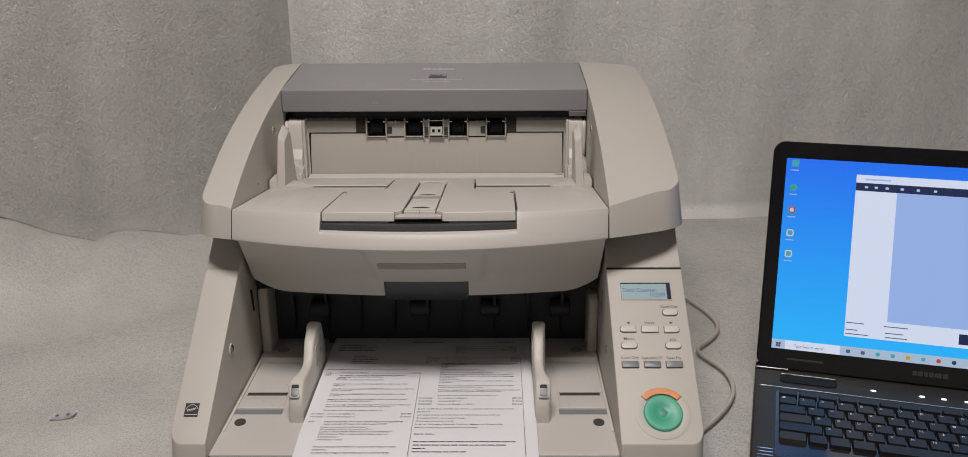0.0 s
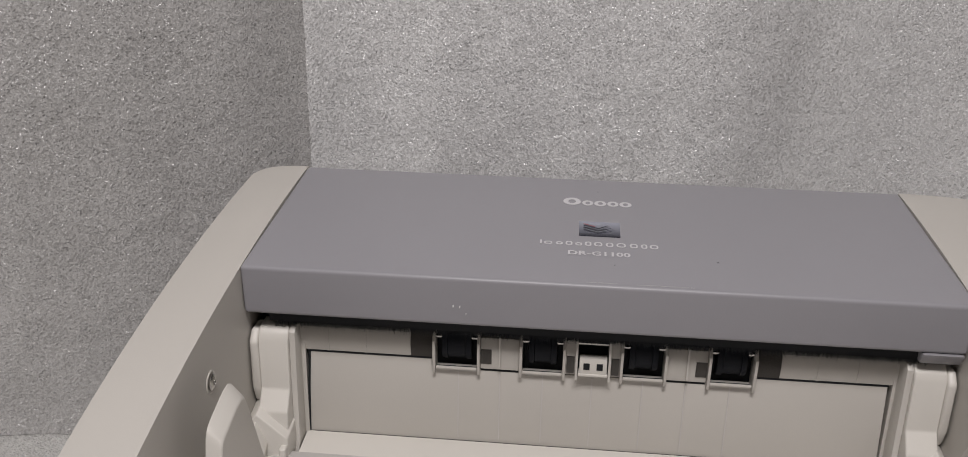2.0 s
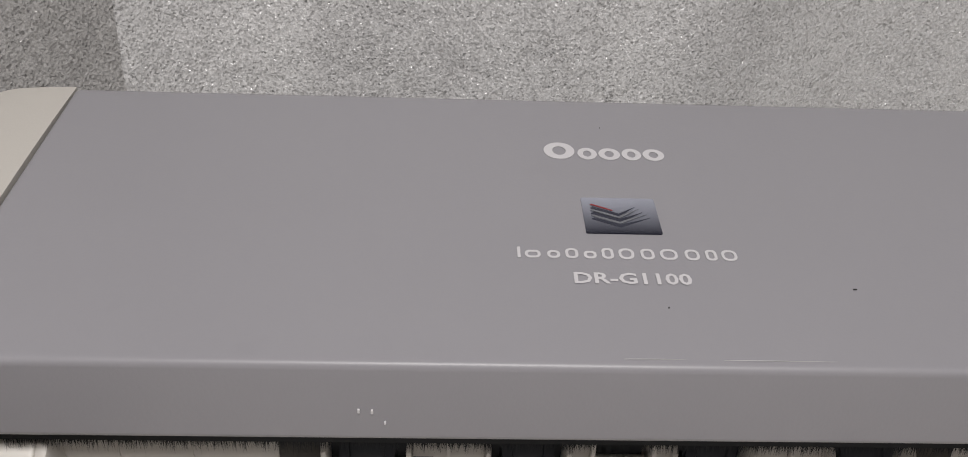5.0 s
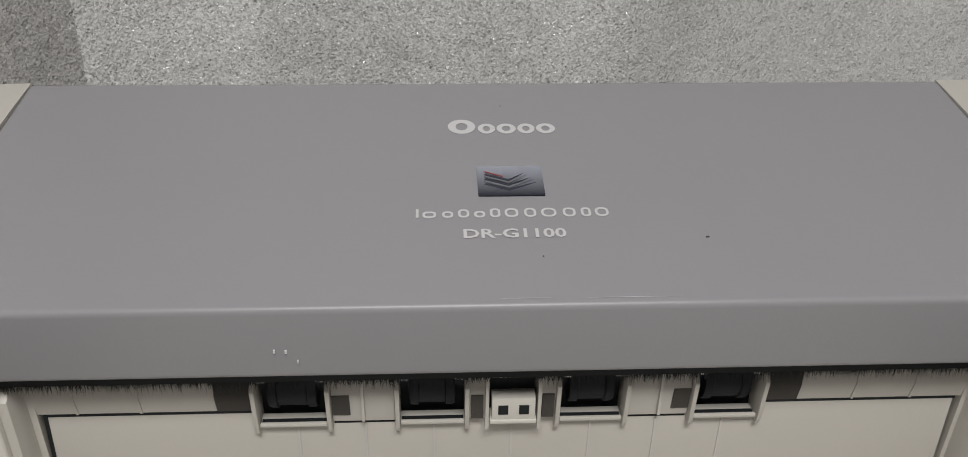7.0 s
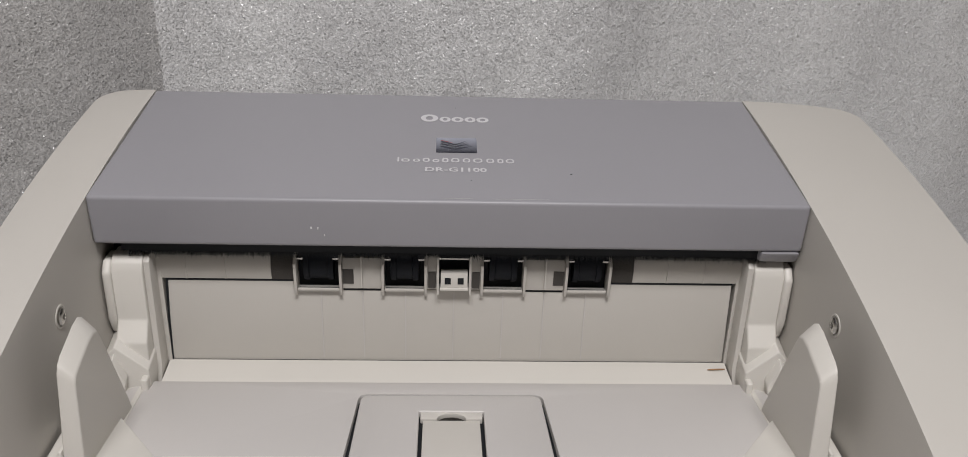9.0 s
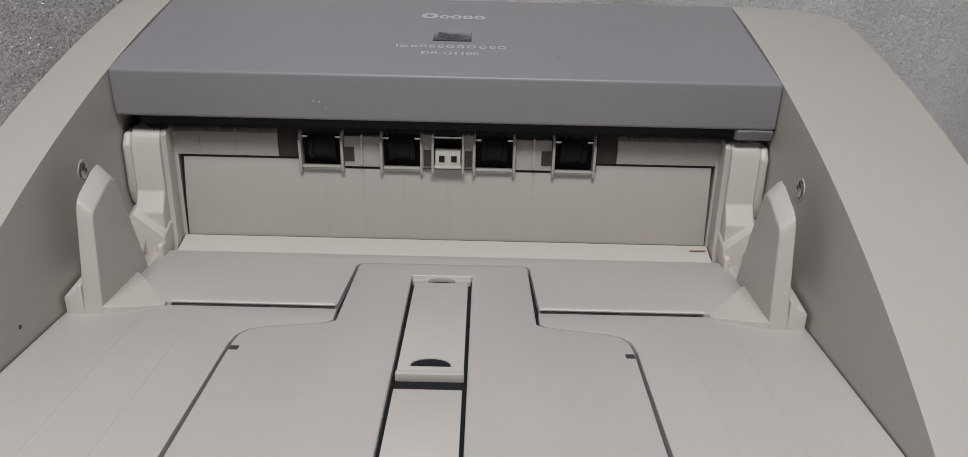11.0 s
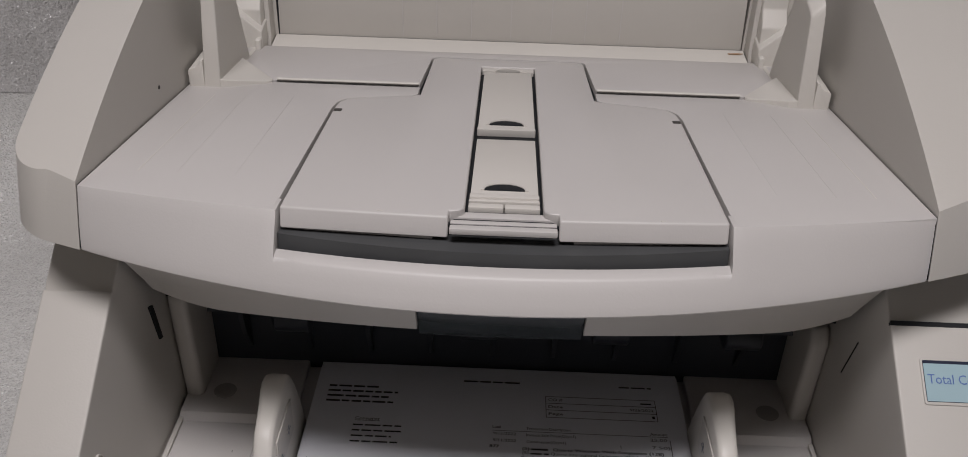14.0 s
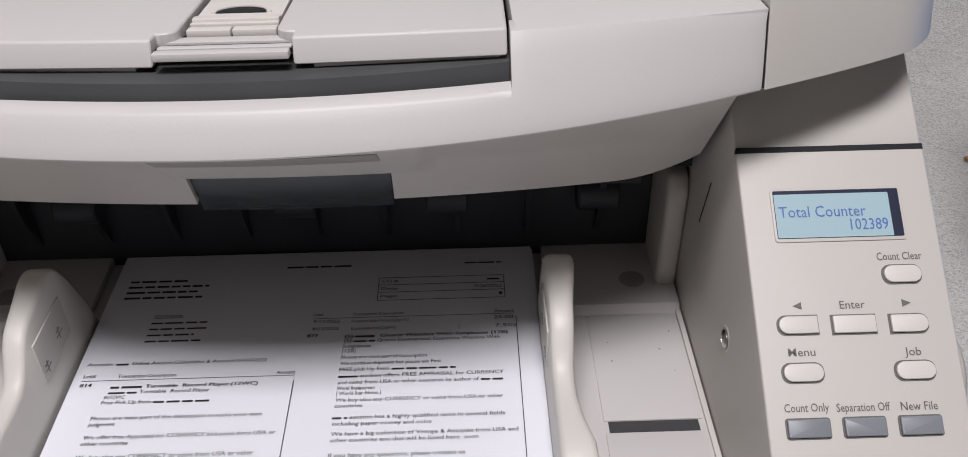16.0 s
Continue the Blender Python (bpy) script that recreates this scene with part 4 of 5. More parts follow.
side_prism(bm, [(0.150, 0.116), (0.238, 0.095), (0.238, 0.125), (0.155, 0.128)], -0.160, 0.164)
part("inlet_roof", bm, INLET, scanner)
for k in range(9):
    x = -0.155 + 0.0385 * k
    bm = bmesh.new()
    side_prism(bm, [(0.2015, 0.050), (0.192, 0.07), (0.185, 0.104), (0.203, 0.11), (0.203, 0.050)], x - 0.0015, x + 0.0015)
    part("inlet_rib", bm, INLET, scanner)
for x in (-0.135, -0.02, 0.06, 0.14):
    bm = bmesh.new()
    turned(bm, [(0.009, 0), (0.010, 0.001), (0.010, 0.021), (0.009, 0.022)], pose(x, 0.196, 0.080, 0, 90, 0), 20)
    part("feed_roller", bm, INLET, scanner)
for s in (-1, 1):
    bm = bmesh.new()
    a, b = XC + s * 0.1900, XC + s * 0.1790
    side_prism(bm, [(0.167, 0.034), (0.163, 0.100 if s > 0 else 0.112), (0.168, 0.108 if s > 0 else 0.120), (0.204, 0.112 if s > 0 else 0.122), (0.204, 0.034)], min(a, b), max(a, b))
    soften(bm, 0.004, 3)
    part("inlet_post", bm, CREAM, scanner, smooth=50)

# base with its two towers
SL = math.atan(0.721)


def tower(x0, x1, y_cut=None):
    bm = bmesh.new()
    lo = (-0.0505, 0.0468)
    side_prism(bm, [(-0.0535, 0.0305), lo, (0.1063, 0.1598), (0.1078, 0.158), (0.1100, 0.1610), (0.1620, 0.1990), (0.44, 0.199), (0.45, 0.18), (0.45, 0.0305)], x0, x1)
    xo = x0 if abs(x0) > abs(x1) else x1
    bmesh.ops.recalc_face_normals(bm, faces=bm.faces)
    edges = [e for e in bm.edges if all(abs(v.co.x - xo) < 1e-6 and v.co.y < -0.05 for v in e.verts)]
    bmesh.ops.bevel(bm, geom=edges, offset=0.012, segments=6, affect="EDGES", profile=0.5, clamp_overlap=True)
    return bm


bm = tower(-0.2235, -0.1892)
soften(bm, 0.0022, 3, 42)
part("base_tower", bm, CREAM, scanner, "slanting cream side tower", smooth=45)
bm = tower(0.1922, 0.2690)
soften(bm, 0.0022, 3, 42)
panel = part("control_panel", bm, CREAM, scanner, "slanting cream control panel", smooth=45)
bm = bmesh.new()
box(bm, -0.2140, 0.2600, -0.0480, 0.44, 0.0, 0.0308)
soften(bm, 0.006, 3)
part("plinth", bm, PLINTH, scanner, "dark grey plinth")
for s in (-1, 1):
    x = XC + s * 0.1906
    for k, (ya, yb) in enumerate(((0.1415, 0.1475),)):
        bm = bmesh.new()
        if s < 0:
            side_prism(bm, [(ya, 0.124), (ya + 0.0045, 0.122), (yb + 0.0035, 0.096), (yb, 0.097)], x - 0.0006, x + 0.0006)
        else:
            side_prism(bm, [(0.1320, 0.127), (0.1330, 0.127), (0.1425, 0.098), (0.1415, 0.098)], x - 0.0006, x + 0.0006)
        part("side_slit", bm, BLACK, scanner)

bm = bmesh.new()
for ya in (0.1058,):
    za = 0.161 + 0.721 * (ya - 0.108)
    side_prism(bm, [(ya, za + 0.0002), (ya + 0.0019, za + 0.0016), (ya + 0.004, za - 0.004), (ya + 0.001, za - 0.004)], 0.1924, 0.2688)
part("panel_seam", bm, BLACK, scanner)
for xa, xb in ((-0.1878, -0.1866), (0.1904, 0.1918)):
    xm = (xa + xb) / 2
    bm = bmesh.new()
    side_prism(bm, [(front_low(xm) + 0.0010, 0.2010), (front_top(xm) + 0.0016, tray_z(front_top(xm)) - 0.0008), (0.14, tray_z(0.14) - 0.0008), (0.14, 0.2010)], xa, xb)
    part("hood_seam", bm, BLACK, scanner)

# feed tray
BED = 0.0335
bm = bmesh.new()
box(bm, -0.1895, 0.1925, -0.045, 0.24, 0.012, BED)
soften(bm, 0.003, 3)
part("feed_tray", bm, TRAY, scanner, "flat cream feed tray")
for s in (-1, 1):
    bm = bmesh.new()
    a, b = XC + s * 0.1895, XC + s * 0.1868
    side_prism(bm, [(-0.004, BED - 0.001), (-0.004, BED + 0.0012), (0.150, BED + 0.0022), (0.150, BED - 0.001)], min(a, b), max(a, b))
    soften(bm, 0.0006)
    part("tray_rail", bm, WHITE, scanner)
    a, b = XC + s * 0.1856, XC + s * 0.1400
    x0, x1 = min(a, b), max(a, b)
    for y0, y1, h in ((0.0760, 0.1480, 0.0009), (0.0395, 0.0688, 0.0009)):
        bm = bmesh.new()
        box(bm, x0, x1, y0, y1, BED - 0.001, BED + h)
        soften(bm, 0.0006)
        part("tray_panel", bm, TRAY, scanner)
    bm = bmesh.new()
    box(bm, x0 + 0.002, x1 - 0.002, 0.0690, 0.0758, BED - 0.0008, BED + 0.0003)
    part("tray_slot", bm, PLINTH, scanner)
    bm = bmesh.new()
    box(bm, x0 - 0.001, x1 + 0.001, 0.0300, 0.0400, BED - 0.001, BED + 0.0004)
    part("tray_slot", bm, KEYGREY, scanner)
    bm = bmesh.new()
    box(bm, x0 - 0.001, x1 + 0.001, 0.0400, 0.0418, BED - 0.001, BED + 0.0016)
    part("tray_step", bm, WHITE, scanner)
    bm = bmesh.new()
    side_prism(bm, [(0.1485, BED), (0.1525, BED + 0.0044), (0.203, BED + 0.0054), (0.203, BED)], min(XC + s * 0.1895, XC + s * 0.1200), max(XC + s * 0.1895, XC + s * 0.1200))
    soften(bm, 0.0012)
    part("inlet_sill", bm, TRAY, scanner)
    bm = bmesh.new()
    turned(bm, [(0.0070, 0), (0.0070, 0.0006), (0.006, 0.0008), (0, 0.0008)], pose(XC + s * 0.1670, 0.1720, BED + 0.0042), 24)
    part("sill_hole", bm, BARGREY, scanner)
    bm = bmesh.new()
    turned(bm, [(0.0055, 0), (0.0055, 0.0010), (0.0045, 0.0014), (0, 0.0014)], pose(XC + s * 0.1765, 0.0135, BED) @ Matrix.Diagonal((1, 1.2, 1, 1)), 24)
    part("rubber_dot", bm, PAD, scanner, "grey oval rubber dot")
    screw(pose(XC + s * 0.1904, 0.0540 if s < 0 else 0.0780, 0.0940 if s < 0 else 0.0825, 0, -90 * s, 0), scanner)

rng = random.Random(21)
for k in range(16):
    s = -1 if k % 2 else 1
    x, y = XC + s * rng.uniform(0.142, 0.184), rng.uniform(0.044, 0.146)
    if 0.066 < y < 0.079:
        continue
    w, a = rng.uniform(0.0003, 0.0009), rng.uniform(0, 180)
    part("dirt_speck", slab([(-w, -0.0002), (w, -0.0001), (w * 0.7, 0.0002), (-w * 0.6, 0.0003)], pose(x, y, BED + 0.0009, 0, 0, a), 0.0001), PAD, scanner)

# sliding paper guides
XG = 0.0025
GUIDE_Y = (0.0125, 0.0128, 0.0140, 0.0165, 0.0215, 0.0270, 0.0350, 0.0480, 0.0600, 0.0690, 0.0745, 0.0790, 0.0840, 0.0890, 0.0960, 0.1060, 0.1160, 0.1220, 0.1270, 0.1310, 0.1370, 0.1450, 0.1520)
GUIDE_Z = (0.0400, 0.0500, 0.0565, 0.0605, 0.0660, 0.0702, 0.0712, 0.0703, 0.0700, 0.0708, 0.0735, 0.0785, 0.0848, 0.0888, 0.0908, 0.0922, 0.0934, 0.0936, 0.0926, 0.0896, 0.0790, 0.0600, 0.0400)


def guide_body(s):
    """Upright paper guide: low grip in front, a rising shoulder, a taller back; its outside swells at the grip."""
    bm = bmesh.new()
    rows = []
    for y, z in zip(GUIDE_Y, GUIDE_Z):
        o = float(np.interp(y, (0.0125, 0.018, 0.030, 0.040, 0.053, 0.075, 0.10, 0.12, 0.15), (0.1262, 0.1285, 0.1300, 0.1286, 0.1246, 0.1240, 0.1254, 0.1280, 0.1276)))
        rows.append([bm.verts.new((XG + s * a, y, h)) for a, h in ((o + 0.0008, BED), (o, z - 0.0030), (o - 0.0010, z - 0.0008), (o - 0.0032, z), (0.1168, z), (0.1150, z - 0.0008), (0.1142, z - 0.0026), (0.1138, BED))])
    for a, b in zip(rows, rows[1:]):
        for k in range(8):
            j = (k + 1) % 8
            bm.faces.new((a[k], a[j], b[j], b[k]))
    bm.faces.new(rows[0]), bm.faces.new(rows[-1][::-1])
    return bm


for s in (-1, 1):
    guide = part("feed_guide", guide_body(s), WHITE, scanner, "pale sliding paper guide", smooth=48)
    m = pose(XG + s * 0.1218, 0.0202, 0.0652, 40, 0, 0)
    part("latch_frame", slab(rounded(-0.0050, 0.0050, -0.0078, 0.0078, 0.002), m, 0.0008, 0.0003), TRAY, guide)
    part("latch", slab(rounded(-0.0038, 0.0038, -0.0060, 0.0060, 0.002), pose(0, -0.0006, 0) @ m, 0.0016, 0.0005), KEYGREY, guide, "small grey latch")
    part("latch_tip", slab(rounded(-0.0036, 0.0036, 0.0026, 0.0058, 0.001), pose(0, -0.0014, 0.0006) @ m, 0.0014, 0.0004), PAD, guide)
    xf = XG + s * 0.1136
    bm = bmesh.new()
    box(bm, xf - 0.0005, xf + 0.0005, 0.088, 0.122, 0.058, 0.080)
    soften(bm, 0.0004)
    part("guide_window", bm, CREAM, guide)
    for yk, zk in ((0.108, 0.066), (0.090, 0.062)):
        for dy, dz, wy, wz in ((0.0, 0.0, 0.007, 0.0007), (0.0028, -0.0022, 0.0008, 0.0066), (0.0008, 0.0026, 0.0042, 0.0007)):
            bm = bmesh.new()
            box(bm, xf - 0.0007, xf + 0.0007, yk + dy, yk + dy + wy, zk + dz, zk + dz + wz)
            part("size_bar", bm, KEYGREY, guide)

# control panel face
PANEL = pose(0, 0.108, 0.161, math.degrees(SL), 0, 0)


def on_panel(x, y, lift=0.0):
    return PANEL @ pose(x, (y - 0.108) / math.cos(SL), lift)


frame_poly = rounded(-0.0262, 0.0262, -0.0112, 0.0112, 0.0015)
part("lcd_bezel", slab(frame_poly, on_panel(0.2299, 0.0838, 0.0001), 0.0006, 0.0003), CREAM, panel)
# dark plate left bare at top and right as the bezel's painted shadow
part("lcd_shadow", slab(rounded(-0.0252, 0.0252, -0.0100, 0.0100, 0.0006), on_panel(0.2299, 0.0840, 0.0007), 0.0002), LCDRIM, panel)
lcd = part("lcd", slab(rounded(-0.0250, 0.0210, -0.0098, 0.0084, 0.0003), on_panel(0.2299, 0.0840, 0.0009), 0.0002), LCD, panel, "pale blue liquid crystal display")
part("lcd_text", letters("Total Counter", on_panel(0, 0.0829, 0.0013), 0.2062, 0.2410, 0.0046), LCDINK, lcd)
part("lcd_text", letters("102389", on_panel(0, 0.0783, 0.0013), 0.2342, 0.2492, 0.0046), LCDINK, lcd)


def key(x, y, w, h, material, left=True, right=True, r=None, name="button"):
    r = h / 2 if r is None else r
    out = rounded(-w / 2 - 0.0006, w / 2 + 0.0006, -h / 2 - 0.0006, h / 2 + 0.0006, min(r + 0.0006, h / 2), 5, left, right)
    seat = part("button_gap", slab(out, on_panel(x, y, 0.00005), 0.0003), LEGEND, panel)
    part(name, slab(rounded(-w / 2, w / 2, -h / 2, h / 2, r, 5, left, right), on_panel(x, y, 0.0003), 0.0016, 0.0006), material, seat)


for xa, xb, y, l, r in ((0.2438, 0.2594, 0.0633, True, True), (0.2002, 0.2162, 0.0478, True, False), (0.2212, 0.2386, 0.0476, False, False), (0.2436, 0.2589, 0.0474, False, True), (0.1998, 0.2160, 0.0329, True, True), (0.2428, 0.2586, 0.0327, True, True)):
    key((xa + xb) / 2, y, xb - xa - 0.0010, 0.0068, WHITE, l, r, 0.0033 if (l or r) else 0.0004)
for xa, xb in ((0.1989, 0.2157), (0.2203, 0.2367), (0.2413, 0.2578)):
    key((xa + xb) / 2, 0.0160, xb - xa - 0.0010, 0.0068, KEYGREY, True, True, 0.0006, "grey_button")
for body, x0, x1, y in (("Count Clear", 0.2428, 0.2606, 0.0681), ("Enter", 0.2255, 0.2353, 0.0527), ("Menu", 0.2032, 0.2136, 0.0381), ("Job", 0.2478, 0.2542, 0.0374), ("Count Only", 0.1991, 0.2160, 0.0211), ("Separation Off", 0.2188, 0.2390, 0.0208), ("New File", 0.2431, 0.2570, 0.0207)):
    part("button_legend", letters(body, on_panel(0, y, 0.0003), x0, x1, 0.0031, 0.003), LEGEND, panel)
for x, s in ((0.2090, -1), (0.2515, 1)):
    part("arrow_mark", slab([(-0.0016 * s, -0.0015), (0.0018 * s, 0), (-0.0016 * s, 0.0015)], on_panel(x, 0.0540, 0.0001), 0.0002), LEGEND, panel)
START = on_panel(0.2332, -0.0255)
bm = bmesh.new()
turned(bm, [(0.0262, 0.0), (0.0262, 0.0004), (0.0235, 0.0010), (0.0200, 0.0004), (0.0, 0.0003)], START, 40)
part("start_ring", bm, CREAM, panel)
bm = bmesh.new()
turned(bm, [(0.0182, 0.0002), (0.0182, 0.0016), (0.0170, 0.0026), (0.0095, 0.0030), (0.0080, 0.0022), (0.0, 0.0018)], START, 40)
start = part("start_button", bm, GREEN, panel, "round green start button")
part("start_diamond", slab([(-0.0048, 0), (0, -0.0048), (0.0048, 0), (0, 0.0048)], START @ pose(0, 0, 0.0019), 0.0005, 0.0002), GREEN2, start)
arc = [(0.0255 * math.cos(radians(a)), 0.0255 * math.sin(radians(a))) for a in range(42, 139, 6)] + [(0.0192 * math.cos(radians(a)), 0.0192 * math.sin(radians(a))) for a in range(138, 41, -6)]
stop = part("stop_button", slab(arc, START @ pose(0, 0, 0.0005), 0.0020, 0.0006), ORANGE, panel, "orange arc-shaped stop button")
part("stop_square", slab([(-0.0014, 0.0210), (0.0014, 0.0210), (0.0014, 0.0236), (-0.0014, 0.0236)], START @ pose(0, 0, 0.0026), 0.0002), ORANGE, stop)
# black sticker on the other tower
st = on_panel(-0.2080, -0.0230, 0.0002)
sticker = part("sticker", slab([(-0.0065, -0.0065), (0.0065, -0.0065), (0.0065, 0.0075), (-0.0065, 0.0075)], st, 0.0002), STICKER, scanner, "small square black sticker")
arc = [(r * math.cos(radians(a)), 0.0005 + r * math.sin(radians(a))) for r, seq in ((0.0056, range(10, 171, 10)), (0.0051, range(170, 9, -10))) for a in seq]
part("sticker_arc", slab(arc, st @ pose(0, 0, 0.0003), 0.0001), PRINTW, sticker)
for k in range(5):
    part("sticker_bar", slab([(-0.0042 + 0.0016 * k, -0.001 + 0.0004 * k), (-0.0032 + 0.0016 * k, -0.0008 + 0.0004 * k), (-0.0029 + 0.0016 * k, 0.0012 + 0.0004 * k), (-0.0040 + 0.0016 * k, 0.0008 + 0.0004 * k)], st @ pose(0, 0, 0.0003), 0.0001), PRINTW, sticker)
part("sticker_bar", slab([(-0.0058, -0.0046), (0.0058, -0.0046), (0.0058, -0.0040), (-0.0058, -0.0040)], st @ pose(0, 0, 0.0003), 0.0001), PRINTW, sticker)

# ---- paper ----
PX, PTOP, PAPZ = 0.0035, 0.2000, 0.0410
stack = thing("paper_stack", "stack of printed white invoices in the feed tray", "paper", (PX, PTOP, BED))


def paper_z(y):
    """Height of the top sheet: it sags over the tray's front edge."""
    return PAPZ + 0.0006 * math.sin((y - 0.02) * 24) - max(0.0, -0.02 - y) * 0.12


def page(poly_y, dz, dx, thick):
    bm = bmesh.new()
    rows = []
    for y in poly_y:
        rows.append([bm.verts.new((dx + x, y - PTOP, paper_z(y) + dz + z - BED)) for x, z in ((-0.1125, 0), (0.1125, 0), (0.1125, -thick), (-0.1125, -thick))])
    for a, b in zip(rows, rows[1:]):
        for k in range(4):
            j = (k + 1) % 4
            bm.faces.new((a[k], a[j], b[j], b[k]))
    bm.faces.new(rows[0]), bm.faces.new(rows[-1][::-1])
    return bm


ys = [PTOP - 0.279 * k / 24 for k in range(25)]
for k in range(5):
    part("lower_sheet", page(ys, -0.0006 - 0.0012 * k, 0.0012 * math.sin(k * 2.1), 0.0011), PAPER, stack)
top_sheet = part("top_sheet", page(ys, 0.0, 0.0, 0.0004), PAPER, stack, "white sheet printed in two columns")


def on_page(y):
    return pose(-PX + PX, y - PTOP, paper_z(y) - BED + 0.00025, math.degrees(math.atan((paper_z(y + 0.001) - paper_z(y - 0.001)) / 0.002)), 0, 0)


def ink_line(body, x0, x1, y, cap=0.0023, bold=False):
    m = on_page(y - 0.001)
    bms = [letters(body, m, x0 - PX, x1 - PX, cap, 0.006)]
    if bold:
        bms.append(letters(body, m @ pose(0.00022, 0, 0.00003), x0 - PX, x1 - PX, cap))
    part("printed_line", join(bms), INK, top_sheet)


def ink_bar(x0, x1, y, cap=0.0019):
    """Unreadable or private writing: a row of plain bars as long as its words."""
    m, x = on_page(y - 0.001), x0
    r = random.Random(int((x0 * 7919 + y * 104729) * 1000))
    while x < x1 - 0.001:
        w = min(r.uniform(0.004, 0.010), x1 - x)
        bar = slab([(x - PX, 0), (x - PX + w, 0), (x - PX + w, cap * 0.62), (x - PX, cap * 0.62)], m, 0.00003)
        part("printed_bar", bar, INK, top_sheet)
        x += w + 0.0012


def ink_rule(x0, x1, y0, y1):
    m = on_page((y0 + y1) / 2)
    h = (y1 - y0) / 2
    part("printed_rule", slab([(x0 - PX, -h), (x1 - PX, -h), (x1 - PX, h), (x0 - PX, h)], m, 0.00003), INK, top_sheet)


for x1, y in ((-0.070, 0.178), (-0.058, 0.1735), (-0.063, 0.1690), (-0.060, 0.1645)):
    ink_bar(-0.101, x1, y, 0.0024)
ink_line("Consigner", -0.081, -0.066, 0.1495)
ink_rule(-0.081, -0.066, 0.1476, 0.1480)
for x1, y in ((-0.053, 0.1443), (-0.052, 0.1398), (-0.058, 0.1353), (-0.052, 0.1308)):
    ink_bar(-0.0815, x1, y)
ink_line("Auction:", -0.105, -0.0925, 0.1150)
ink_bar(-0.0910, -0.0850, 0.1150)
ink_line("Online Auction Collectibles & Artwork 09-10-2022", -0.0835, -0.018, 0.1150)
ink_line("Lot#", -0.1045, -0.0985, 0.1070)
ink_line("Transaction Description", -0.088, -0.060, 0.1065)
ink_line("Amount", -0.012, -0.003, 0.1060)
ink_rule(-0.1045, -0.003, 0.1038, 0.1041)
ink_line("814", -0.1045, -0.099, 0.1010, bold=True)
ink_bar(-0.0895, -0.0740, 0.0995, 0.0022)
ink_line("Turntable  Record Player.(12WC)", -0.0730, -0.020, 0.0995, 0.0022, bold=True)
ink_bar(-0.0895, -0.0760, 0.0960)
ink_line("Turntable  Record Player", -0.0750, -0.0420, 0.0960)
ink_line("W/12WC", -0.0910, -0.0810, 0.0928)
ink_line("Free Pick Up from", -0.0910, -0.0680, 0.0896)
ink_bar(-0.0670, -0.0390, 0.0896)
Y = 0.0800
for two in (("Photos are main part of the description to make your own", 0.078, "judgment", 0.012), ("We offer free Appraisal for CURRENCY and coins from USA or", 0.086, "other countries", 0.021), ("We buy also any CURRENCY or coins from USA or other", 0.078, "countries", 0.013), ("Our auction has a highly qualified team in several fields", 0.080, "including paper money and coins", 0.045), ("We have a big collection of Vintage & Antiques from USA and", 0.084, "other countries too that will be listed here  soon", 0.066)):
    if two[0].startswith("Our"):
        ink_bar(-0.0930, -0.0870, Y)
        ink_line("auction has a highly qualified team in several fields", -0.0858, -0.013, Y)
    else:
        ink_line(two[0], -0.0930, -0.0930 + two[1], Y)
    ink_line(two[2], -0.0930, -0.0930 + two[3], Y - 0.0036)
    Y -= 0.0112
ink_line("If you have any questions, please contact us", -0.0930, -0.0350, 0.0240)
for k, (a, b) in enumerate((("9/11/2022", "Invoice Sale(Qty=1)"), ("9/11/2022", "Commission(Qty=1)"))):
    y = 0.0170 - 0.0055 * k
    ink_line(a, -0.1045, -0.0920, y)
    ink_line(b, -0.0880, -0.0610, y)
    ink_line(("20.00", "6.00)")[k], -0.0160, -0.0060, y)
ink_line("815", -0.1045, -0.099, 0.0020, bold=True)
ink_line("Approximately .90 Case of jewelry boxes.(1TW0)", -0.0890, -0.0130, 0.0020, 0.0022, bold=True)
ink_line("Approximately .90 Case of jewelry boxes.(1TW0)", -0.0890, -0.0280, -0.0025)
for k, (body, w) in enumerate((("Photos are main part of Description", 0.045), ("We combine shipment but please ask First", 0.050), ("auction offers FREE APPRAISAL for CURRENCY", 0.070), ("and coins from USA or other countries by author of", 0.066), ("World Replacement", 0.020), ("( World Star Notes )", 0.024))):
    ink_line(body, -0.0910, -0.0910 + w, -0.0085 - 0.0042 * k)
for k, (body, w) in enumerate((("We buy also any CURRENCY or coins from USA or other", 0.078), ("countries", 0.013), ("auction has a highly qualified team in several fields", 0.072))):
    ink_line(body, -0.0930, -0.0930 + w, -0.0400 - 0.0044 * k)
ink_rule(-0.0032, -0.0028, -0.070, 0.1000)
# right column
ink_bar(-0.018, 0.019, 0.187, 0.0022)
ink_bar(0.079, 0.099, 0.187, 0.0018)
for y in (0.1755, 0.1695, 0.1635, 0.1570):
    ink_rule(0.033, 0.100, y - 0.00018, y + 0.00018)
for x in (0.033, 0.100):
    ink_rule(x - 0.00018, x + 0.00018, 0.1570, 0.1755)
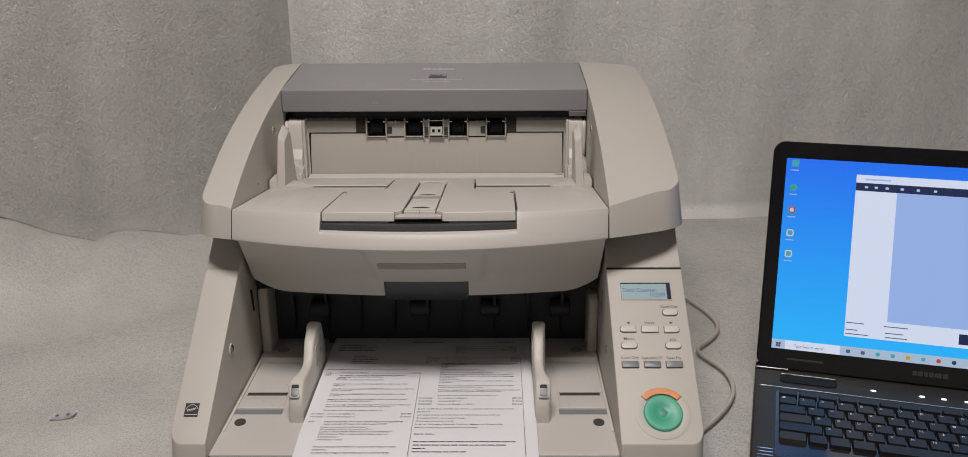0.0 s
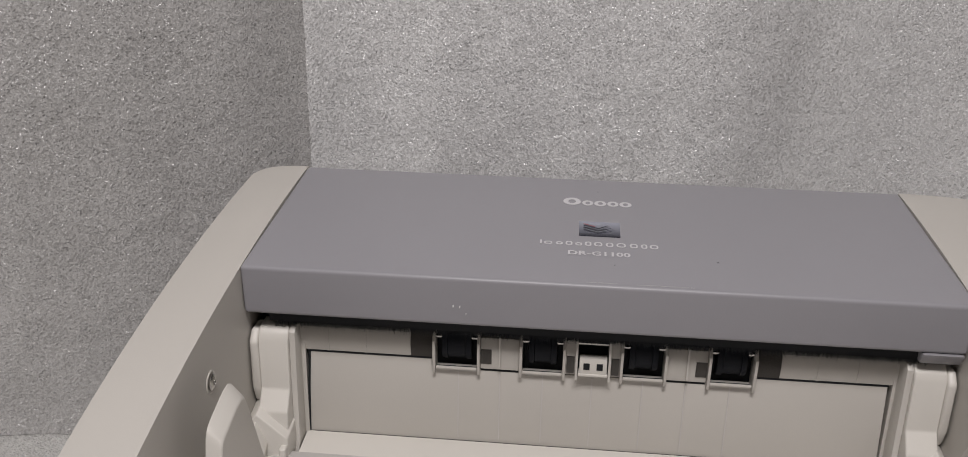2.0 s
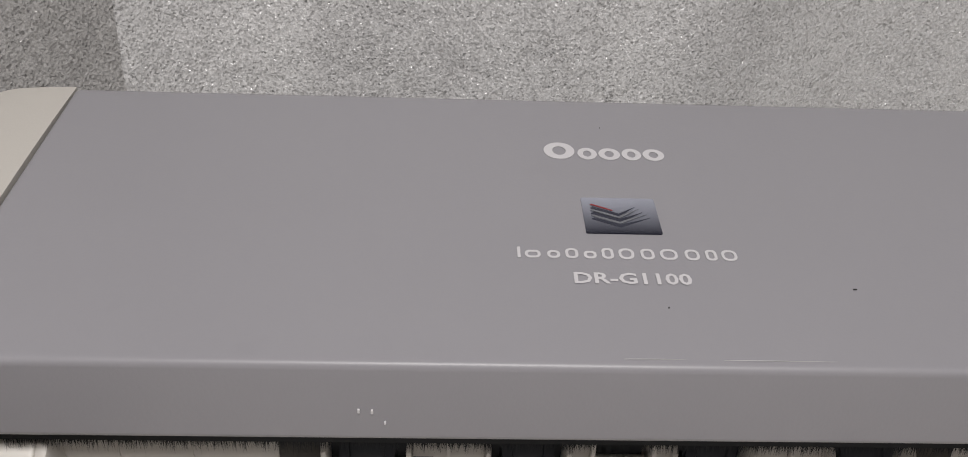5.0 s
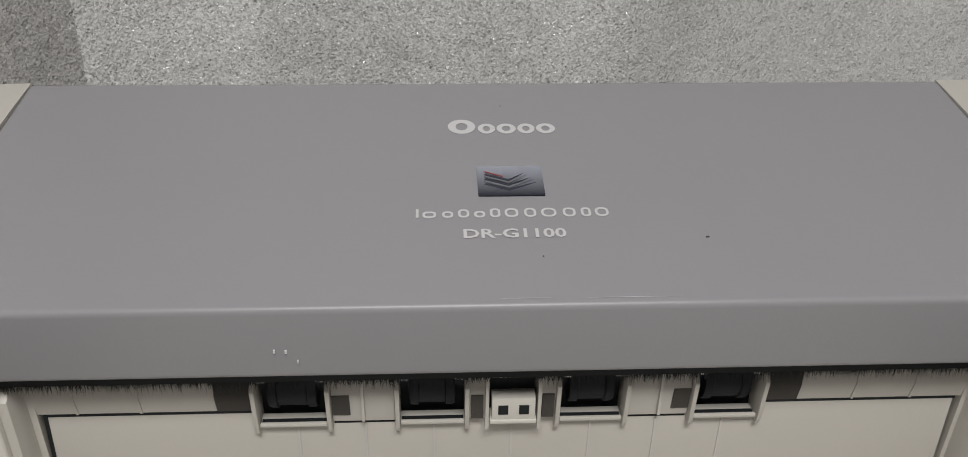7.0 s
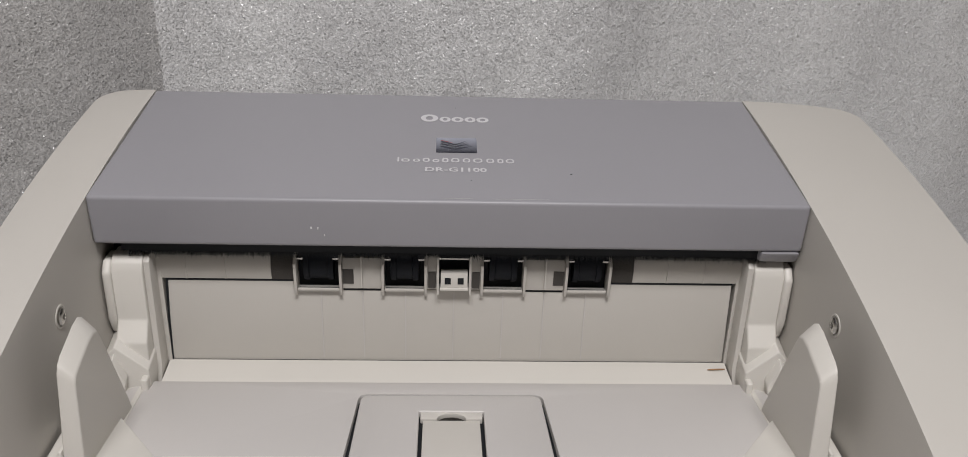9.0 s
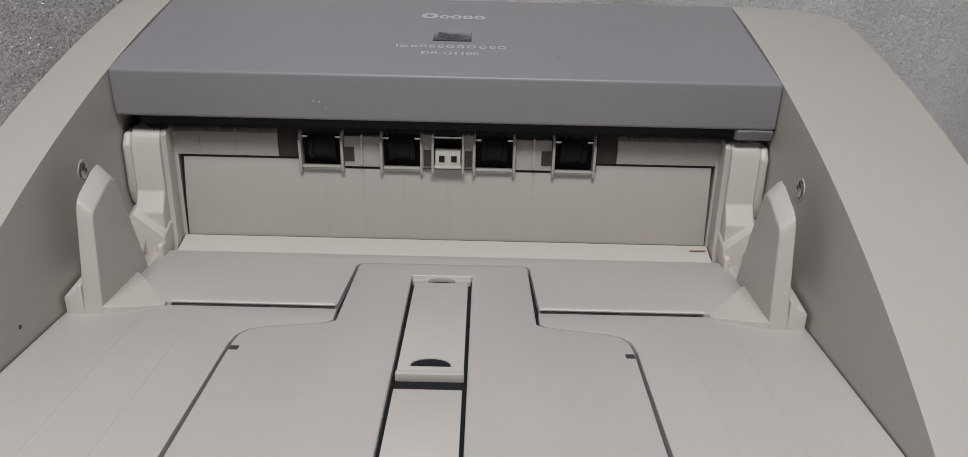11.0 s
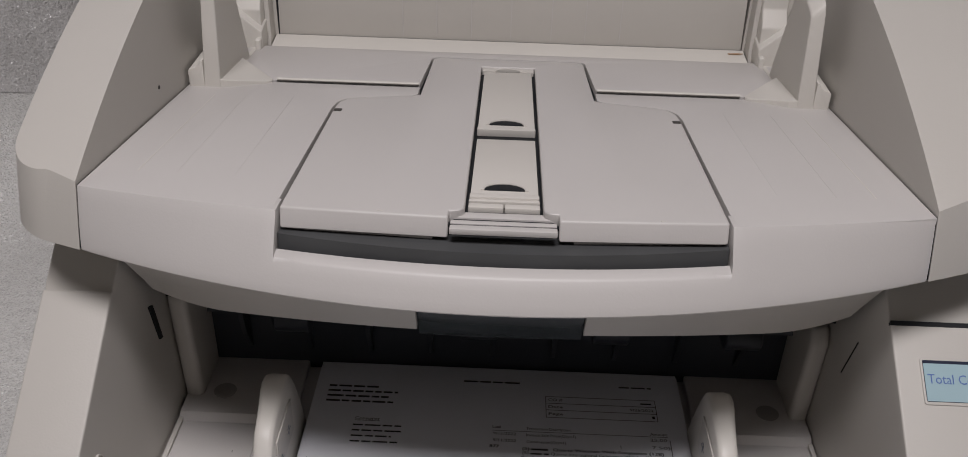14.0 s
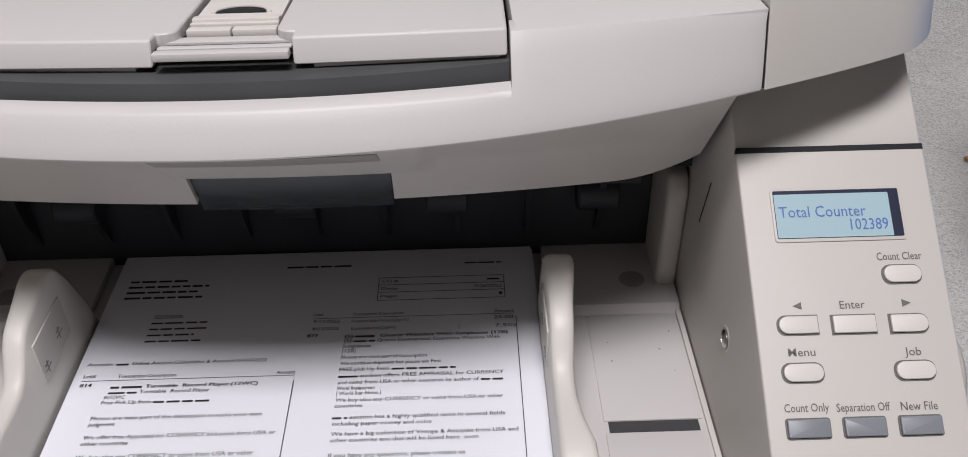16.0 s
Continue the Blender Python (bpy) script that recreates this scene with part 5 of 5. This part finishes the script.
for body, val, y in (("CO #", None, 0.1726), ("Date", "9/26/2022", 0.1664), ("Page", "1", 0.1602)):
    ink_line(body, 0.0345, 0.0345 + 0.0022 * len(body), y)
    if val:
        ink_line(val, 0.0985 - 0.0016 * len(val), 0.0985, y)
    else:
        ink_bar(0.0910, 0.0985, y)
ink_line("Lot#", 0.001, 0.006, 0.1470)
ink_line("Transaction Description", 0.021, 0.047, 0.1465)
ink_line("Amount", 0.094, 0.104, 0.1460)
ink_rule(0.001, 0.104, 0.1438, 0.1441)
ink_rule(0.1046, 0.1050, -0.060, 0.1400)
for body, x0, x1, y in (("9/11/2022", 0.0015, 0.015, 0.1415), ("Invoice Sale Price(Qty=1)", 0.021, 0.050, 0.1412), ("25.00", 0.0935, 0.1035, 0.1412), ("9/11/2022", 0.0015, 0.015, 0.1360), ("Commission(Qty=1)", 0.021, 0.044, 0.1357), ("(", 0.0755, 0.0763, 0.1350), ("7.50)", 0.0940, 0.1045, 0.1350)):
    ink_line(body, x0, x1, y)
ink_line("877", -0.0005, 0.005, 0.1310, bold=True)
ink_line("(5)", 0.0185, 0.0225, 0.1300, 0.0022, bold=True)
ink_bar(0.0235, 0.0350, 0.1300, 0.0022)
ink_line("Quartz Watches With Sunglasses (12B)", 0.0362, 0.1000, 0.1300, 0.0022, bold=True)
ink_line("(5)", 0.0185, 0.0222, 0.1266)
ink_bar(0.0232, 0.0340, 0.1266)
ink_line("Quartz International Guarantee Watches With", 0.0350, 0.0960, 0.1266)
for body, w, y in (("Sunglasses", 0.014, 0.1228), ("(12B)", 0.007, 0.1194), ("Photos are main part of Description", 0.042, 0.1150), ("We combine shipment but please ask First", 0.049, 0.1108), ("FREE pick Up from", 0.0240, 0.1066), ("World Replacement", 0.018, 0.0942), ("( World Star Notes )", 0.021, 0.0910), ("We buy also any CURRENCY or coins from USA or other", 0.078, 0.0868), ("countries", 0.013, 0.0832), ("including paper money and coins", 0.045, 0.0724), ("We have a big collection of Vintage & Antiques from USA and", 0.084, 0.0665), ("other countries too that will be listed here  soon", 0.066, 0.0629), ("If you have any questions, please contact us", 0.060, 0.0545)):
    ink_line(body, 0.0180, 0.0180 + w, y)
ink_bar(0.0432, 0.0740, 0.1066)
ink_bar(0.0180, 0.0272, 0.1022)
ink_line("auction offers FREE APPRAISAL for CURRENCY", 0.0282, 0.0970, 0.1022)
ink_line("and coins from USA or other countries by author of", 0.0180, 0.0850, 0.0980)
ink_bar(0.0860, 0.0965, 0.0980)
ink_bar(0.0175, 0.0245, 0.0762)
ink_line("auction has a highly qualified team in several fields", 0.0255, 0.0965, 0.0762)
for k, (b, v) in enumerate((("Invoice Sale Price(Qty=1)", "25.00"), ("Commission(Qty=1)", "7.50)"), ("Payment to Consignor - Check", "35.00"))):
    y = 0.0490 - 0.0062 * k
    ink_line(("9/11/2022", "9/11/2022", "9/26/2022")[k], -0.0005, 0.013, y)
    ink_line(b, 0.019, (0.048, 0.042, 0.056)[k], y)
    ink_line(v, 0.094, 0.1035, y)
for k, (b, w) in enumerate((("Lot will be sold as one, open and welcome", 0.096), ("EA 1CW1", 0.012), ("will tested and you are welcome to test it before you check out", 0.082), ("A treasure from your auction house", 0.048), ("We always show new arrivals", 0.036), ("Lot of Vintage Wood Tables, Made in Denmark", 0.084), ("Makes Them Heavy Duty, Made in Germany", 0.060))):
    ink_line(b, 0.0000, w, 0.0270 - 0.0060 * k)
ink_line("Old Art Gallery", 0.0000, 0.020, -0.0210)
for k, w in enumerate((0.096, 0.088, 0.012, 0.050)):
    ink_bar(0.0, w, -0.0320 - 0.0050 * k)

# ---- laptop ----
LAPM = pose(0.366, 0.145, 0.0, 0, 0, -16.0)
laptop = thing("laptop", "open black laptop with a bright blue desktop", "laptop")
laptop.matrix_world = LAPM
LW, LD, LH = 0.375, 0.248, 0.030
bm = bmesh.new()
prism(bm, rounded(0.0, LW, -LD, 0.006, 0.012, 5), lambda p: (p[0], p[1], 0.004), lambda p: (p[0], p[1], LH))
soften(bm, 0.004, 3)
deck = part("base", bm, LAPDECK, laptop, "dark grey laptop base")
bm = bmesh.new()
prism(bm, rounded(0.004, LW - 0.004, -LD + 0.004, -0.004, 0.010, 5), lambda p: (p[0], p[1], LH - 0.001), lambda p: (p[0], p[1], LH + 0.0006))
part("deck_inlay", bm, LAPDECK, deck)
bm = bmesh.new()
prism(bm, rounded(0.022, LW - 0.012, -0.190, -0.054, 0.004, 4), lambda p: (p[0], p[1], LH - 0.001), lambda p: (p[0], p[1], LH + 0.0010))
part("key_well", bm, LAPBLACK, deck)
for fx in (0.03, LW - 0.03):
    for fy in (-0.22, -0.03):
        bm = bmesh.new()
        turned(bm, [(0.008, 0), (0.008, 0.005)], pose(fx, fy, 0.0), 16)
        part("rubber_foot", bm, BLACK, laptop)
keyboard = new("keyboard")
keyboard.parent = laptop
keyboard.location = (0, 0, LH + 0.001)
key_data = {}


def keycap(x, y, w, d, material=KEYCAP):
    k = (round(w, 4), round(d, 4), material.name)
    if k not in key_data:
        bm = bmesh.new()
        base, cap = rounded(0.0006, w - 0.0006, 0.0006, d - 0.0006, 0.0014, 2), rounded(0.0018, w - 0.0018, 0.0016, d - 0.0022, 0.0016, 2)
        a, b = [bm.verts.new((*p, 0)) for p in base], [bm.verts.new((*p, 0.0036)) for p in cap]
        bm.faces.new(a[::-1]), bm.faces.new(b)
        for i in range(len(a)):
            j = (i + 1) % len(a)
            bm.faces.new((a[i], a[j], b[j], b[i]))
        bmesh.ops.recalc_face_normals(bm, faces=bm.faces)
        me = bpy.data.meshes.new("key")
        bm.to_mesh(me)
        bm.free()
        me.materials.append(material)
        key_data[k] = me
    ob = new("key", key_data[k])
    ob.parent = keyboard
    ob.location = (x, y, 0)
    return ob


rows = [(-0.068, 0.0125, [1] * 17), (-0.0880, 0.0185, [1] * 13 + [1.9] + [1] * 3), (-0.1065, 0.0185, [1.45] + [1] * 12 + [1.45] + [1] * 3), (-0.1250, 0.0185, [1.75] + [1] * 11 + [2.15] + [1] * 3), (-0.1435, 0.0185, [2.25] + [1] * 10 + [2.65] + [1] * 3), (-0.1620, 0.0185, [1.45, 1, 1.1, 1.2, 5.6, 1.2, 1, 1, 1.35] + [1] * 3)]
LEGENDW = mat("key_legend", (0.55, 0.55, 0.55), 0.5)
for r, (y, d, widths) in enumerate(rows):
    x, unit = 0.0245, 0.0186 if r else 0.0195
    for c, w in enumerate(widths):
        if x + w * unit > LW - 0.012:
            break
        worn = KEYGREY if (r, c) in ((3, 0), (5, 0)) else KEYCAP
        kc = keycap(x, y - 0.001, w * unit, d, worn if worn is KEYCAP else LAPDECK)
        if r and c < 13 and w < 1.3 and r < 5:
            body = ("", "1234567890-=", "QWERTYUIOP[]", "ASDFGHJKL;'", "ZXCVBNM,./")[r]
            i = c if r == 1 else c - 1
            if 0 <= i < len(body):
                part("key_letter", letters(body[i], pose(x + 0.0038, y + d * 0.52, LH + 0.0052), 0, 0.0030, 0.0038), LEGENDW, laptop)
        x += w * unit
for x0, x1, y in ((0.006, 0.066, -0.0455),):
    bm = bmesh.new()
    box(bm, x0, LW - 0.006, y - 0.0006, y + 0.0006, LH, LH + 0.0012)
    part("trim_strip", bm, CHROME, deck)
bm = bmesh.new()
prism(bm, rounded(0.026, 0.084, -0.033, -0.015, 0.006, 4), lambda p: (p[0], p[1], LH), lambda p: (p[0], p[1], LH + 0.0022))
soften(bm, 0.0008)
grille = part("speaker_grille", bm, BLACK, deck)
bm = bmesh.new()
box(bm, 0.027, 0.083, -0.0156, -0.0146, LH + 0.0005, LH + 0.0026)
part("grille_trim", bm, CHROME, grille)
LED = glow("led_white", (0.75, 0.85, 1.0), 3.0)
for lx in (0.120, 0.167, 0.188, 0.21):
    bm = bmesh.new()
    turned(bm, [(0.0019, 0), (0.0019, 0.0008), (0.0014, 0.0012), (0, 0.0012)], pose(lx, -0.028, LH + 0.0004) @ Matrix.Diagonal((1.5, 0.7, 1, 1)), 16)
    part("touch_led", bm, LED, deck)
for k in range(4):
    bm = bmesh.new()
    box(bm, 0.006, 0.020, -0.178 - 0.006 * k, -0.1765 - 0.006 * k, LH, LH + 0.0008)
    part("deck_line", bm, CHROME, deck)
bm = bmesh.new()
turned(bm, [(0.007, 0), (0.008, 0.001), (0.008, 0.034), (0.007, 0.035)], pose(0.0, 0.002, LH - 0.003, 0, 90, 0), 20)
part("hinge", bm, LAPBLACK, laptop)
PHI = 69.0
LIDM = pose(0, 0.0, 0.035, PHI, 0, 0)
bm = bmesh.new()
prism(bm, rounded(0.0, LW, -0.004, 0.2490, 0.013, 6), lambda p: LIDM @ Vector((p[0], p[1], -0.009)), lambda p: LIDM @ Vector((p[0], p[1], 0.0)))
soften(bm, 0.003, 3)
screen = part("screen_lid", bm, LAPBLACK, laptop, "glossy black screen lid")
DESK = glow("desktop_blue", (0.0, 0.45, 1.0), 1.45, (0.0, 0.15, 0.9))
WINW = glow("window_white", (0.66, 0.78, 1.0), 1.3)
WINB = glow("window_blue", (0.33, 0.52, 0.98), 1.2)
WINN = glow("window_navy", (0.012, 0.03, 0.12), 0.9)
TASK = glow("taskbar_pale", (0.50, 0.70, 0.95), 1.0)
PIXD = glow("pixel_dark", (0.03, 0.06, 0.16), 0.9)
ICONS = [glow("icon_" + n, c, 0.9) for n, c in (("teal", (0.05, 0.55, 0.75)), ("green", (0.05, 0.5, 0.25)), ("red", (0.75, 0.08, 0.05)), ("yellow", (0.8, 0.5, 0.03)), ("white", (0.8, 0.85, 0.95)), ("slate", (0.12, 0.16, 0.3)))]


def pane(name, x0, x1, y0, y1, lift, material):
    bm = bmesh.new()
    vs = [bm.verts.new(LIDM @ Vector((x, y, lift))) for x, y in ((x0, y0), (x1, y0), (x1, y1), (x0, y1))]
    bm.faces.new(vs)
    return part(name, bm, material, screen, smooth=0)


def flat(name, poly, lift, material):
    return part(name, slab(poly, LIDM @ pose(0, 0, lift), 0.0001), material, screen)


SX0, SX1, SY0, SY1 = 0.0150, 0.3600, 0.0185, 0.2300
bm = bmesh.new()
prism(bm, [(SX0, SY0), (SX1, SY0), (SX1, SY1), (SX0, SY1)], lambda p: (p[0], p[1], 0), lambda p: (p[0], p[1], 0.0002))
display = part("display", bm, DESK, screen, "lit blue desktop screen", smooth=0)
display.matrix_basis = LIDM @ pose(0, 0, 0.0004)
flat("taskbar", [(SX0, SY0), (SX1, SY0), (SX1, SY0 + 0.0100), (SX0, SY0 + 0.0100)], 0.0010, TASK)
for k in range(4):
    a, b = (k % 2) * 0.0026, (k // 2) * 0.0026
    flat("start_square", [(0.0195 + a, 0.0205 + b), (0.0217 + a, 0.0205 + b), (0.0217 + a, 0.0227 + b), (0.0195 + a, 0.0227 + b)], 0.0014, PIXD)
flat("search_field", [(0.0290, SY0), (0.0860, SY0), (0.0860, SY0 + 0.0098), (0.0290, SY0 + 0.0098)], 0.0012, WINW)
part("search_text", letters("Type here to search", LIDM @ pose(0, 0.0215, 0.0015), 0.0385, 0.0700, 0.0030), PIXD, screen)
for k in range(8):
    x = 0.0920 + 0.0150 * k
    flat("task_icon", rounded(x, x + 0.0044, 0.0213, 0.0255, 0.0018, 3), 0.0014, ICONS[(5, 5, 0, 0, 3, 0, 2, 3)[k]] if k != 7 else PIXD)
for k, y in enumerate((0.2240, 0.1970, 0.1718, 0.1462, 0.1230)):
    flat("desktop_icon", rounded(0.0208, 0.0284, y - 0.0034, y + 0.0044, (0.0010, 0.0037, 0.0037, 0.002, 0.002)[k], 4), 0.0010, ICONS[(0, 0, 2, 4, 4)[k]])
    if k in (1, 2):
        flat("icon_core", rounded(0.0222, 0.0268, y - 0.0018, y + 0.0028, 0.0022, 4), 0.0013, ICONS[1 if k == 1 else 4])
        flat("icon_wedge", [(0.0202, y + 0.0005), (0.0222, y + 0.0004), (0.0235, y - 0.0040), (0.0220, y - 0.0040)], 0.0014, ICONS[1])
    if k in (3, 4):
        flat("icon_core", rounded(0.0222, 0.0272, y - 0.0020, y + 0.0030, 0.0012, 4), 0.0013, ICONS[0])
    flat("icon_caption", [(0.0205, y - 0.0078), (0.0288, y - 0.0078), (0.0288, y - 0.0068), (0.0205, y - 0.0068)], 0.0010, TASK)
WX0, WX1 = 0.0890, 0.3400
flat("app_window", [(WX0, 0.0395), (WX1, 0.0395), (WX1, 0.2160), (WX0, 0.2160)], 0.0010, WINW)
flat("toolbar", [(WX0, 0.1985), (WX1, 0.1985), (WX1, 0.2072), (WX0, 0.2072)], 0.0014, WINN)
flat("preview", [(0.1310, 0.0590), (WX1, 0.0590), (WX1, 0.1985), (0.1310, 0.1985)], 0.0014, WINB)
for x in (0.098, 0.108, 0.119, 0.134, 0.150, 0.167):
    flat("tool_icon", rounded(x, x + 0.0034, 0.2014, 0.2040, 0.0008, 2), 0.0017, TASK)
flat("title_bar_text", [(0.0980, 0.2105), (0.1240, 0.2105), (0.1240, 0.2120), (0.0980, 0.2120)], 0.0014, WINB)
for x0, x1, y in ((0.090, 0.108, 0.0540), (0.128, 0.152, 0.0535), (0.090, 0.102, 0.0465), (0.090, 0.113, 0.0420), (0.130, 0.148, 0.0465), (0.130, 0.152, 0.0420)):
    flat("setting_text", [(x0, y), (x1, y), (x1, y + 0.0010), (x0, y + 0.0010)], 0.0014, ICONS[5])
flat("scan_button", [(0.2020, 0.0430), (0.2500, 0.0430), (0.2500, 0.0540), (0.2020, 0.0540)], 0.0014, WINN)
LOGO = mat("lid_logo", (0.045, 0.045, 0.05), 0.35)
lx = 0.160
for w in (0.005, 0.0062, 0.0048, 0.0055, 0.0026, 0.0055, 0.006):
    flat("logo_shape", rounded(lx, lx + w * 0.85, 0.0055, 0.0105, 0.0008, 2), 0.0002, LOGO)
    lx += w
flat("model_bar", [(0.032, 0.0070), (0.070, 0.0070), (0.070, 0.0092), (0.032, 0.0092)], 0.0002, LOGO)

# ---- small things ----
cu = bpy.data.curves.new("power_cable", "CURVE")
cu.dimensions, cu.bevel_depth, cu.bevel_resolution, cu.resolution_u = "3D", 0.0026, 4, 10
sp = cu.splines.new("NURBS")
pts = [(0.24, 0.50, 0.06), (0.27, 0.49, 0.03), (0.318, 0.455, 0.006), (0.348, 0.40, 0.0045), (0.372, 0.325, 0.0045), (0.350, 0.275, 0.005), (0.318, 0.245, 0.006), (0.326, 0.220, 0.006), (0.345, 0.190, 0.005), (0.346, 0.140, 0.0045), (0.325, 0.095, 0.0045), (0.294, 0.055, 0.0045), (0.272, 0.030, 0.0045)]
sp.points.add(len(pts) - 1)
for p, c in zip(sp.points, pts):
    p.co = (*c, 1)
sp.use_endpoint_u, sp.order_u = True, 4
tmp = new("cable_curve", cu)
bpy.context.view_layer.update()
me = bpy.data.meshes.new_from_object(tmp.evaluated_get(bpy.context.evaluated_depsgraph_get()))
bpy.data.objects.remove(tmp)
me.materials.clear()
me.materials.append(CABLE)
me.shade_smooth()
tagged(new("power_cable", me), "thin beige cable looped on the foam beside the scanner", "cable")

tag = thing("paper_label", "small curled white paper label on the foam", "label", (-0.385, 0.084, 0.0))
bm = bmesh.new()
rows = []
for k in range(7):
    x = -0.012 + 0.004 * k
    rows.append([bm.verts.new((x, y + 0.25 * x, 0.0012 + 0.0030 * (k / 6 - 0.5) ** 2 * 4)) for y in (-0.006, 0.006)])
for a, b in zip(rows, rows[1:]):
    bm.faces.new((a[0], b[0], b[1], a[1]))
bmesh.ops.solidify(bm, geom=bm.faces[:], thickness=0.0004)
part("label_paper", bm, PAPER, tag)
for x in (-0.006, 0.0045):
    part("label_bar", slab([(-0.0016, -0.002), (0.0016, -0.002), (0.0016, 0.002), (-0.0016, 0.002)], pose(x, 0.25 * x, 0.0034), 0.0002), LEGEND, tag)
bm = bmesh.new()
turned(bm, [(0.0, 0), (0.0018, 0.002), (0.0022, 0.006), (0.0014, 0.010), (0.0, 0.012)], pose(0.43, 0.335, 0.0022, 80, 10, 60), 8)
tagged(part("brown_crumb", bm, BROWN), "small curled brown crumb on the foam", "crumb")
bm = bmesh.new()
turned(bm, [(0.0004, 0), (0.0005, 0.006), (0.0003, 0.0105)], pose(0.1530, 0.3575, 0.1968, 0, 90, 4), 6)
tagged(part("straw_scrap", bm, BROWN), "tiny brown straw on the pale ledge", "scrap")
